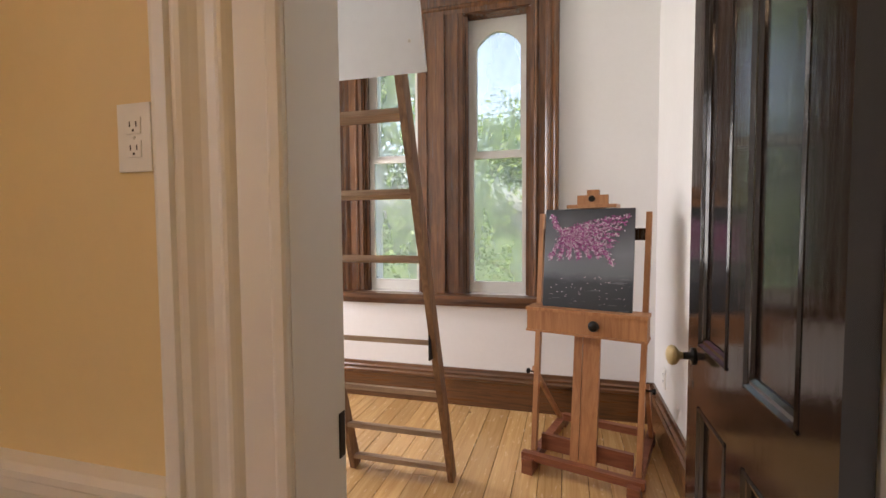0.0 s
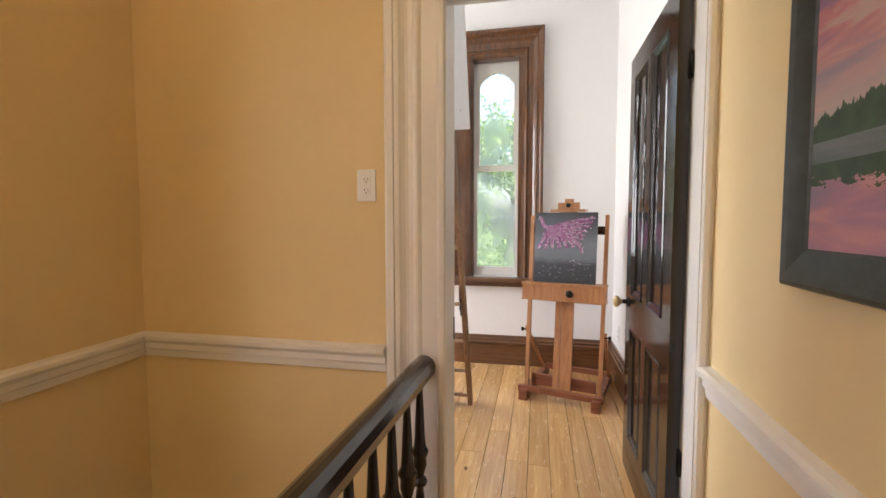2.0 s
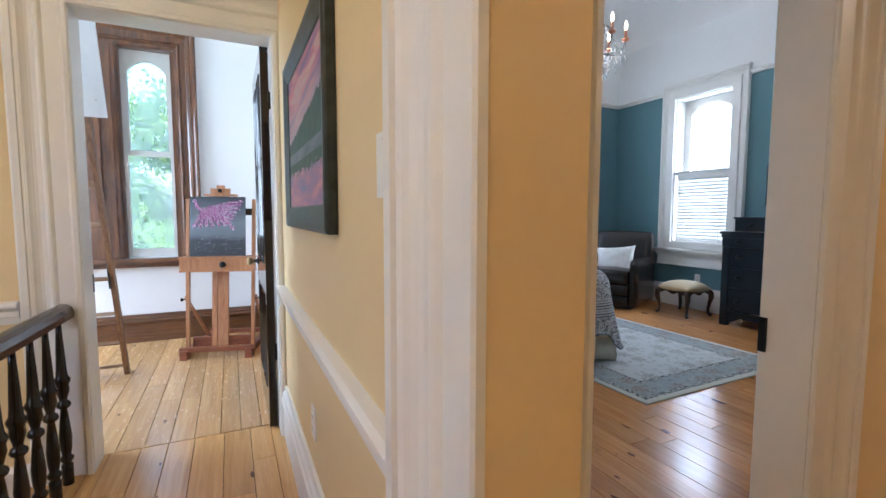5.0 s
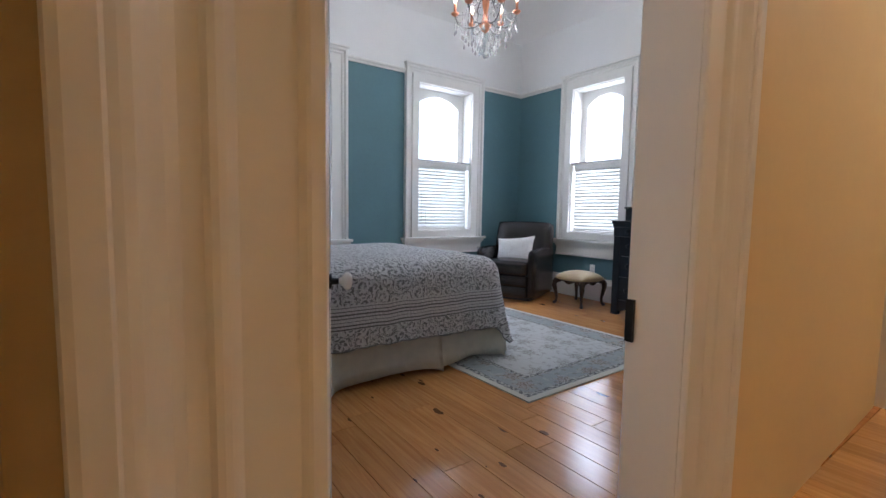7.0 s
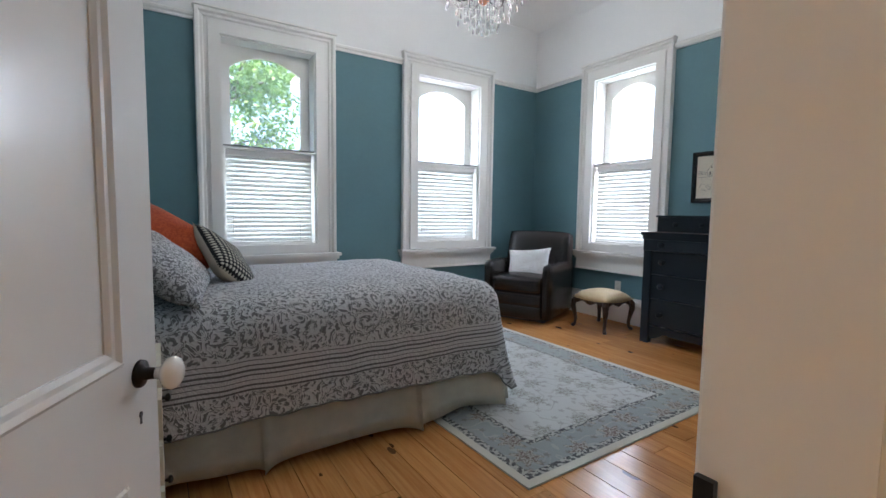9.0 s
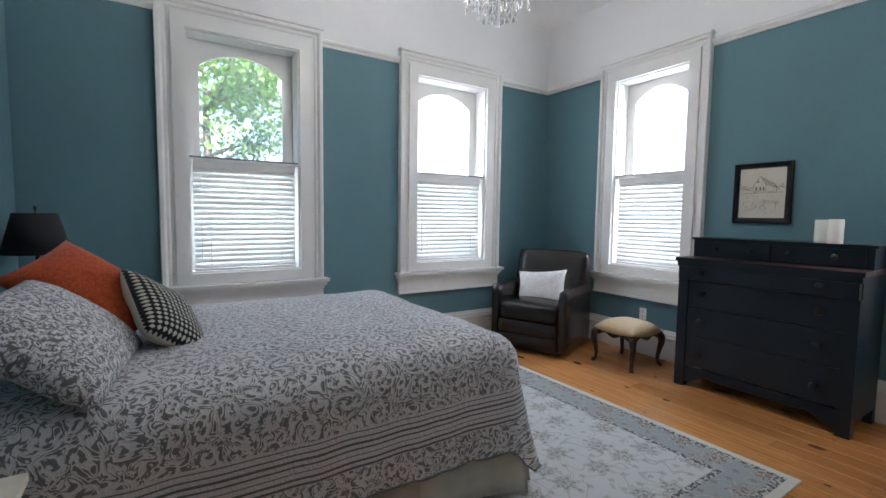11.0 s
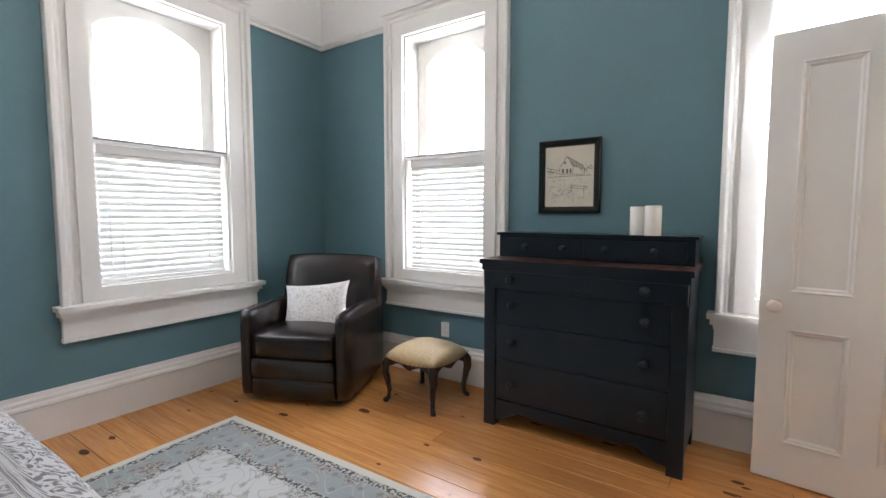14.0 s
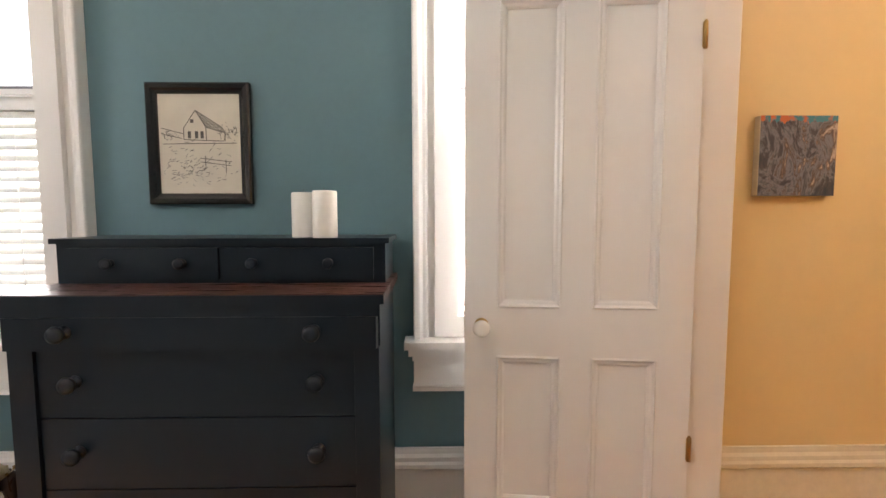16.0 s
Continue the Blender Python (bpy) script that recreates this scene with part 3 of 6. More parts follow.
trim("baseboard_bedroom", [((BX0, BY1), (BX1, BY1), (0, -1)), ((BX1, BY1), (BX1, BY0), (-1, 0)), ((BX0, BY0), (BX0, BY1), (1, 0)),
     ((DOOR_A[1] + 0.2, BY0), (DOOR_B[0] - 0.2, BY0), (0, 1))], BASE_P, WHITE, "tall white moulded baseboard")
trim("picture_rail", [((BX0, BY1), (3.885 - 0.622, BY1), (0, -1)), ((3.885 + 0.622, BY1), (5.905 - 0.632, BY1), (0, -1)), ((5.905 + 0.632, BY1), (BX1, BY1), (0, -1)),
     ((BX1, BY1), (BX1, 2.75), (-1, 0)), ((BX1, 1.63), (BX1, 0.35), (-1, 0)), ((BX0, BY0), (BX0, BY1), (1, 0)), ((BX0, BY0), (BX1, BY0), (0, 1))], PICT_P, WHITE,
     "white wooden picture rail", RAIL - 0.03)
brown_p = [(p * 1.2, h * 0.93) for p, h in BASE_P]
trim("baseboard_studio", [((SX0, SY1), (SX1, SY1), (0, -1)), ((SX1, SY1), (SX1, SY0), (-1, 0)), ((SX0, SY0), (SX0, SY1), (1, 0))], brown_p, BROWN_H, "brown varnished baseboard")
trim("baseboard_corridor", [((CX1, CY1 - 0.03), (CX1, -0.953), (-1, 0))], BASE_P, WHITE, "white moulded corridor baseboard")
trim("baseboard_hall", [((HX1, HY), (HX1, CY0), (-1, 0))], BASE_P, CREAM, "cream moulded hall baseboard")
trim("chair_rail", [((CX1, 0.92), (CX1, -0.953), (-1, 0)), ((CX0, CY1), (1.045, CY1), (0, -1)), ((CX0, -0.02), (CX0, CY1), (1, 0))], CHAIR_P, WHITE, "white moulded chair rail", 0.740)
trim("stair_skirt", [((CX0, CY1), (1.05, CY1), (0, -1))], [(0, -0.4), (0.02, -0.4), (0.02, 0.05), (0.035, 0.055), (0.038, 0.085), (0.025, 0.098), (0, 0.1)], WHITE,
     "white board at the head of the stairwell")


CASE_P = [(0, 0), (0, 0.013), (0.02, 0.018), (0.09, 0.019), (0.11, 0.017), (0.14, 0.011), (0.40, 0.013), (0.43, 0.020), (0.455, 0.0245), (0.485, 0.026), (0.515, 0.0245),
          (0.54, 0.019), (0.62, 0.019), (0.67, 0.023), (0.72, 0.031), (0.76, 0.039), (0.80, 0.042), (0.835, 0.042), (0.85, 0.050), (0.95, 0.052), (0.985, 0.050), (1, 0.044), (1, 0)]
WINDOW_CASE_P = [(0, 0), (0, 0.016), (0.30, 0.018), (0.34, 0.026), (0.40, 0.030), (0.54, 0.031), (0.60, 0.036), (0.65, 0.046), (0.70, 0.053), (0.76, 0.055), (0.93, 0.056), (0.98, 0.053),
                 (1, 0.047), (1, 0)]


def moulded(bm, ring_a, ring_c, cap=False):
    """Skin of a moulding between two outlines of equal count."""
    r0, r1 = [bm.verts.new(p) for p in ring_a], [bm.verts.new(p) for p in ring_c]
    n = len(r0)
    for i in range(n):
        bm.faces.new((r0[i], r0[(i + 1) % n], r1[(i + 1) % n], r1[i]))
    if cap:
        bm.faces.new(r0[::-1])


def mitred(ob, place, u0, u1, z0, top, width, head, profile, material, names=("leg", "head")):
    """Two legs and a head of one moulding, mitred; place(u, depth, z) gives the point on the wall."""
    for side, u in ((-1, u0), (1, u1)):
        bm = bmesh.new()
        moulded(bm, [place(u + side * f * width, d, z0) for f, d in profile], [place(u + side * f * width, d, top + f * head) for f, d in profile], True)
        part(names[0], bm, material, ob)
    bm = bmesh.new()
    moulded(bm, [place(u0 - f * width, d, top + f * head) for f, d in profile], [place(u1 + f * width, d, top + f * head) for f, d in profile])
    part(names[1], bm, material, ob)


def casing_set(name, label, axis, face, out, u0, u1, top, width, material=WHITE, z0=0.0):
    """Door trim on one wall face."""
    ob = thing(name, label, "door trim", kind="structure")
    mitred(ob, lambda u, d, z: (u, face + out * d, z) if axis == "x" else (face + out * d, u, z), u0, u1, z0, top, width, width, CASE_P, material)
    return ob


def lining(name, label, axis, u0, u1, f0, f1, top, material=WHITE, t=0.018):
    bm = bmesh.new()
    for d in ((u0 - 0.002, u0 + t, 0, top), (u1 - t, u1 + 0.002, 0, top), (u0 + t, u1 - t, top - t, top + 0.002)):
        if axis == "x":
            box(bm, d[0], d[1], f0, f1, d[2], d[3])
        else:
            box(bm, f0, f1, d[0], d[1], d[2], d[3])
    bevel(bm, 0.002)
    return solid(name, bm, material, label, "door frame", kind="structure")


casing_set("trim_studio_door", "white painted stepped door casing in the stair hall", "x", CY1, -1, SDX0, SDX1, SDZ, 0.213)
lining("jamb_studio_door", "white painted door lining of the studio", "x", SDX0 - 0.016, SDX1 + 0.014, CY1 - 0.004, SY0 + 0.004, SDZ + 0.014)
casing_set("trim_bedroom_door_hall", "wide white stepped door casing on the hall side", "x", HY, -1, DOOR_A[0], DOOR_A[1], 2.16, 0.24)
casing_set("trim_bedroom_door", "wide white stepped door casing inside the bedroom", "x", BY0, 1, DOOR_A[0], DOOR_A[1], 2.16, 0.15)
lining("jamb_bedroom_door", "white painted bedroom door lining", "x", DOOR_A[0] - 0.016, DOOR_A[1] + 0.014, HY - 0.004, BY0 + 0.004, 2.172)
casing_set("trim_second_door_hall", "white door casing on the hall side", "x", HY, -1, DOOR_B[0], DOOR_B[1], 2.16, 0.20)
casing_set("trim_second_door", "white door casing in the bedroom corner", "x", BY0, 1, DOOR_B[0], DOOR_B[1], 2.16, 0.18)
lining("jamb_second_door", "white painted door lining in the bedroom corner", "x", DOOR_B[0] - 0.016, DOOR_B[1] + 0.014, HY - 0.004, BY0 + 0.004, 2.172)
# the wall between bedroom and hall runs slightly askew
for ob in list(scene.objects):
    if ob.type == "MESH":
        root = ob.parent or ob
        if root.name in ("wall_south", "wall_hall_north") or "_bedroom_door" in root.name or "_second_door" in root.name:
            for v in ob.data.vertices:
                v.co.y += 0.027 * (v.co.x - 3.478)
# cased opening from the stair hall to the cross hall
casing_set("trim_hall_opening", "wide white stepped casing of the hall opening", "y", CX1, -1, -2.35, -1.168, 2.5, 0.215)


# ---- windows ----
def arch_plate(bm, hw, z0, z1, inner, spring, rise, d0, d1):
    """Sash with a segmental head: a plate hw wide, pierced by an opening of half width inner."""
    n = 14
    arc = []
    for i in range(n + 1):
        u = -inner + 2 * inner * i / n
        arc.append((u, spring + rise * max(0.0, 1 - (u / inner) ** 2) ** 0.9))
    for d, flip in ((d0, 1), (d1, -1)):
        for (ua, za), (uc, zc) in zip(arc, arc[1:]):
            q = [bm.verts.new((ua, d, za)), bm.verts.new((uc, d, zc)), bm.verts.new((uc, d, z1)), bm.verts.new((ua, d, z1))]
            bm.faces.new(q[::flip])
    for (ua, za), (uc, zc) in zip(arc, arc[1:]):
        bm.faces.new([bm.verts.new(p) for p in ((ua, d0, za), (uc, d0, zc), (uc, d1, zc), (ua, d1, za))])
    box(bm, -hw, -inner, d1, d0, z0, z1)
    box(bm, inner, hw, d1, d0, z0, z1)


def blind(at, hw):
    ob = thing("venetian_blind", "white wooden venetian blind over the lower half of a window", "blind", at, "blinds in the bedroom windows")
    part("headrail", boxes((-hw, hw, -0.070, -0.028, 1.69, 1.744), bev=0.004), PLATE, ob)
    bm = bmesh.new()
    n = 8
    prof = [(-0.024 + 0.048 * i / n, 0.006 * (1 - (2 * i / n - 1) ** 2)) for i in range(n + 1)]
    tilt = radians(-52)
    pts = [(p * math.cos(tilt) - h * math.sin(tilt), p * math.sin(tilt) + h * math.cos(tilt)) for p, h in prof]
    top = [(p, h + 0.0028) for p, h in pts]
    loop = pts + top[::-1]
    r0 = [bm.verts.new((-hw, p, h)) for p, h in loop]
    r1 = [bm.verts.new((hw, p, h)) for p, h in loop]
    k = len(loop)
    for i in range(k):
        bm.faces.new((r0[i], r0[(i + 1) % k], r1[(i + 1) % k], r1[i]))
    bm.faces.new(r0[::-1])
    bm.faces.new(r1)
    me = mesh_of("slat", bm, SLAT)
    z = WZ0 + 0.058
    while z < 1.682:
        s = new("slat", me)
        s.parent = ob
        s.matrix_basis = pose(0, -0.047, z, 0.0, random.uniform(-0.35, 0.35), 0) @ Matrix.Rotation(radians(random.uniform(-5, 5)), 4, "X")
        z += 0.0425
    part("bottom_rail", boxes((-hw, hw, -0.062, -0.032, WZ0 + 0.0125, WZ0 + 0.0325), bev=0.003), PLATE, ob)
    for u in (-0.7 * hw, 0.7 * hw):
        bm = bmesh.new()
        tube(bm, [(u, -0.021, WZ0 + 0.03), (u, -0.021, 1.70)], 0.0012, 5)
        part("ladder_cord", bm, PLATE, ob)
    bm = bmesh.new()
    tube(bm, [(hw - 0.05, -0.017, 1.70), (hw - 0.052, -0.017, 1.0)], 0.0015, 5)
    lathe(bm, [(0.002, 0), (0.006, 0.006), (0.005, 0.028), (0.002, 0.03)], (hw - 0.052, -0.017, 0.972), None, 8)
    part("tilt_cord", bm, PLATE, ob)
    return ob


def slat_material():
    m, nt, b = mat("white_blind_slat")
    b.inputs["Base Color"].default_value = (0.74, 0.75, 0.72, 1)
    b.inputs["Roughness"].default_value = 0.45
    tl = nd(nt, "ShaderNodeBsdfTranslucent")
    tl.inputs[0].default_value = (0.84, 0.84, 0.80, 1)
    mx = nt.nodes.new("ShaderNodeMixShader")
    mx.inputs[0].default_value = 0.1
    nt.links.new(b.outputs[0], mx.inputs[1])
    nt.links.new(tl.outputs[0], mx.inputs[2])
    nt.links.new(mx.outputs[0], nt.nodes["Material Output"].inputs[0])
    return m


SLAT = slat_material()


def bed_window(name, at, hw, hc, tab=False):
    ob = thing(name, "tall white double-hung window with an arched upper sash", "window", at, kind="structure")
    zt, zs = WZ1, 0.765
    inner = hw + 0.095
    w = hc - inner
    mitred(ob, lambda u, d, z: (u, d, z), -inner, inner, zs, zt + 0.095, w, w, WINDOW_CASE_P, WHITE, ("casing", "head_casing"))
    for s in (-1, 1):
        bm = bmesh.new()
        lo, hi = sorted((s * hw, s * (inner - 0.0005)))
        box(bm, lo, hi, 0, 0.040, zs + 0.004, zt + 0.0945)
        bevel(bm, 0.004, 2)
        part("stop", bm, WHITE, ob)
    part("crown", boxes((-hc - 0.008, hc + 0.008, 0, 0.068, zt + 0.095 + w + 0.0005, zt + 0.095 + w + 0.02), bev=0.005, seg=2), WHITE, ob)
    bm = bmesh.new()
    box(bm, -hw, hw, 0, 0.0395, zt, zt + 0.0945)
    box(bm, -hw, hw, 0, 0.0395, zs + 0.004, WZ0)
    bevel(bm, 0.004, 2)
    part("stop_rail", bm, WHITE, ob)
    # lining of the deep reveal
    bm = bmesh.new()
    for d in ((-hw - 0.003, -hw + 0.012), (hw - 0.012, hw + 0.003)):
        box(bm, *d, -0.292, 0.006, WZ0, WZ1)
    box(bm, -hw + 0.012, hw - 0.012, -0.292, 0.006, WZ1 - 0.012, WZ1 + 0.003)
    box(bm, -hw + 0.012, hw - 0.012, -0.292, 0.006, WZ0 - 0.003, WZ0 + 0.012)
    part("reveal", bm, WHITE, ob)
    # inner rail across the middle, with the thin dark edge of a screen
    part("middle_rail", boxes((-hw + 0.012, hw - 0.012, -0.030, 0.004, 1.745, 1.765), bev=0.002), PLATE, ob)
    part("screen_edge", boxes((-hw + 0.012, hw - 0.012, -0.022, 0.002, 1.7655, 1.778)), SCREEN, ob)
    # outer sashes
    bm = bmesh.new()
    arch_plate(bm, hw - 0.013, 1.74, WZ1 - 0.013, hw - 0.10, WZ1 - 0.215, 0.125, -0.165, -0.200)
    box(bm, -hw + 0.10, hw - 0.10, -0.200, -0.165, 1.74, 1.785)
    part("upper_sash", bm, WHITE, ob)
    bm = bmesh.new()
    for d in ((-hw + 0.013, -hw + 0.075, WZ0 + 0.013, 1.739), (hw - 0.075, hw - 0.013, WZ0 + 0.013, 1.739),
              (-hw + 0.075, hw - 0.075, WZ0 + 0.013, WZ0 + 0.09), (-hw + 0.075, hw - 0.075, 1.695, 1.739)):
        box(bm, d[0], d[1], -0.160, -0.125, d[2], d[3])
    bevel(bm, 0.003)
    part("lower_sash", bm, WHITE, ob)
    for zz, dd, a, c in ((1.785, -0.184, 0.10, WZ1 - 0.07), (WZ0 + 0.09, -0.145, 0.075, 1.695)):
        bm = bmesh.new()
        box(bm, -hw + a, hw - a, dd, dd + 0.004, zz, c)
        g = part("pane", bm, GLASS, ob)
        g.visible_shadow = False
    # stool and moulded apron
    bm = bmesh.new()
    box(bm, -hc - 0.035, hc + 0.035, 0, 0.105, 0.735, 0.765)
    bevel(bm, 0.010, 3)
    part("window_sill", bm, WHITE, ob)
    bm = bmesh.new()
    for z0, z1, d, e in ((0.70, 0.7345, 0.075, 0.02), (0.675, 0.6995, 0.055, 0.005), (0.565, 0.6745, 0.035, 0.0), (0.545, 0.5645, 0.046, 0.004)):
        box(bm, -hc - e, hc + e, 0, d, z0, z1)
    bevel(bm, 0.005, 2)
    part("apron", bm, WHITE, ob)
    if tab:
        part("sash_lift", boxes((-0.16, 0.04, 0.040, 0.050, 0.835, 0.860), bev=0.002), PLATE, ob)
    return blind(at, hw - 0.034)


SCREEN = plain("grey_screen_edge", (0.16, 0.16, 0.165), 0.5)
for name, (w, c, h, k) in WINDOWS.items():
    at = pose(c, BY1, 0, 0, 0, 180) if w == "n" else pose(BX1, c, 0, 0, 0, 90)
    bed_window(name, at, h, k, name == "window_3")


def studio_window(name, u0, u1):
    """Tall narrow cream sash window deep in brown varnished trim."""
    c, hw = (u0 + u1) / 2, (u1 - u0) / 2
    ob = thing(name, "tall narrow cream sash window in brown varnished woodwork", "window", pose(c, SY1, 0, 0, 0, 180), kind="structure")
    bm = bmesh.new()
    arch_plate(bm, hw - 0.012, 1.785, 2.735, hw - 0.075, 2.54, 0.105, -0.10, -0.14)
    box(bm, -hw + 0.075, hw - 0.075, -0.14, -0.10, 1.785, 1.815)
    part("upper_sash", bm, SASH, ob)
    bm = bmesh.new()
    for d in ((-hw + 0.012, -hw + 0.06, 0.805, 1.784), (hw - 0.06, hw - 0.012, 0.805, 1.784), (-hw + 0.06, hw - 0.06, 0.805, 0.885), (-hw + 0.06, hw - 0.06, 1.757, 1.784)):
        box(bm, d[0], d[1], -0.098, -0.058, d[2], d[3])
    bevel(bm, 0.003)
    part("lower_sash", bm, SASH, ob)
    for z0, z1, d, a in ((1.80, 2.66, -0.122, 0.07), (0.88, 1.76, -0.08, 0.055)):
        g = part("pane", boxes((-hw + a, hw - a, d, d + 0.004, z0, z1)), GLASS_OLD, ob)
        g.visible_shadow = False
    bm = bmesh.new()
    for s in (-1, 1):
        lo, hi = sorted((s * (hw - 0.012), s * (hw + 0.002)))
        box(bm, lo, hi, -0.16, 0.0, 0.80, 2.74)
        lo, hi = sorted((s * (hw - 0.03), s * (hw - 0.0125)))
        box(bm, lo, hi, -0.05, -0.02, 0.80, 2.74)
    box(bm, -hw + 0.012, hw - 0.012, -0.16, 0.0, 2.736, 2.742)
    part("brown_reveal", bm, BROWN, ob)
    return ob


studio_window("window_5", *STU[0])
studio_window("window_6", *STU[1])


def studio_trim():
    ob = thing("trim_studio_windows", "brown varnished stepped casing round two tall windows", "window trim", kind="structure")
    y = SY1
    outline = [(0, 0), (0, 0.018), (0.14, 0.022), (0.17, 0.032), (0.22, 0.036), (0.26, 0.030), (0.29, 0.022), (0.52, 0.024), (0.58, 0.032), (0.64, 0.042), (0.70, 0.046), (0.74, 0.044),
               (0.77, 0.052), (0.82, 0.064), (0.88, 0.070), (0.96, 0.071), (1, 0.064), (1, 0)]
    mitred(ob, lambda u, d, z: (u, y - d, z), 0.215, 1.445, 0.802, 2.742, 0.188, 0.225, outline, BROWN, ("side_casing", "head_casing"))
    bm = bmesh.new()
    x0, w = 0.67, 0.315
    for p, q, d in ((0, 0.1, 0.022), (0.1, 0.17, 0.036), (0.17, 0.40, 0.024), (0.40, 0.60, 0.055), (0.60, 0.83, 0.024), (0.83, 0.9, 0.036), (0.9, 1, 0.022)):
        box(bm, x0 + p * w, x0 + q * w, y - d, y, 0.802, 2.7415)
    bevel(bm, 0.006, 2)
    part("middle_casing", bm, BROWN, ob)
    bm = bmesh.new()
    box(bm, -0.01, 1.68, y - 0.11, y, 0.765, 0.801)
    bevel(bm, 0.012, 3)
    box(bm, 0.03, 1.64, y - 0.03, y, 0.715, 0.7645)
    part("window_sill", bm, BROWN_H, ob)


studio_trim()


def stair_window():
    """Window in the stairwell's outer wall; its casing and sill end come into view."""
    y0, y1, z0, z1 = STW
    c, hw = (y0 + y1) / 2, (y1 - y0) / 2
    ob = thing("window_7", "white window in the stairwell wall", "window", pose(CX0, c, 0, 0, 0, -90), kind="structure")
    bm = bmesh.new()
    for s in (-1, 1):
        lo, hi = sorted((s * hw, s * (hw + 0.10)))
        box(bm, lo, hi, 0, 0.03, z0 - 0.03, z1)
    box(bm, -hw - 0.1, hw + 0.1, 0, 0.03, z1 + 0.0005, z1 + 0.12)
    bevel(bm, 0.005, 2)
    part("casing", bm, WHITE, ob)
    bm = bmesh.new()
    box(bm, -hw - 0.15, hw + 0.15, 0, 0.09, z0 - 0.075, z0 - 0.03)
    bevel(bm, 0.014, 3)
    part("window_sill", bm, WHITE, ob)
    bm = bmesh.new()
    for d in ((-hw, -hw + 0.06, z0, z1), (hw - 0.06, hw, z0, z1), (-hw + 0.06, hw - 0.06, z0, z0 + 0.08), (-hw + 0.06, hw - 0.06, z1 - 0.08, z1), (-hw + 0.06, hw - 0.06, 1.78, 1.82)):
        box(bm, d[0], d[1], -0.16, -0.12, d[2], d[3])
    part("window_frame", bm, WHITE, ob)
    g = part("pane", boxes((-hw + 0.06, hw - 0.06, -0.142, -0.138, z0 + 0.08, z1 - 0.08)), GLASS, ob)
    g.visible_shadow = False


stair_window()
# side window out of view, added to go with the studio's extra daylight
ob = thing("unseen_side_window", "wide white window added in the studio's unseen side wall", "window", kind="structure")
for y0, y1, z0, z1 in ((1.6, 1.67, 0.86, 2.74), (3.03, 3.1, 0.86, 2.74), (2.31, 2.39, 0.86, 2.74), (1.67, 2.31, 0.86, 0.94), (2.39, 3.03, 0.86, 0.94),
                       (1.67, 2.31, 2.66, 2.74), (2.39, 3.03, 2.66, 2.74), (1.67, 2.31, 1.78, 1.83), (2.39, 3.03, 1.78, 1.83)):
    part("window_frame", boxes((SX0 - 0.14, SX0 - 0.09, y0, y1, z0, z1)), SASH, ob)


# ---- doors ----
def knob_profile(s=1.0):
    return [(0.0 * s + 0.001, 0), (0.011 * s, 0.0), (0.012 * s, 0.010), (0.019 * s, 0.017), (0.028 * s, 0.028), (0.0305 * s, 0.040), (0.027 * s, 0.052), (0.016 * s, 0.060), (0.001, 0.062)]


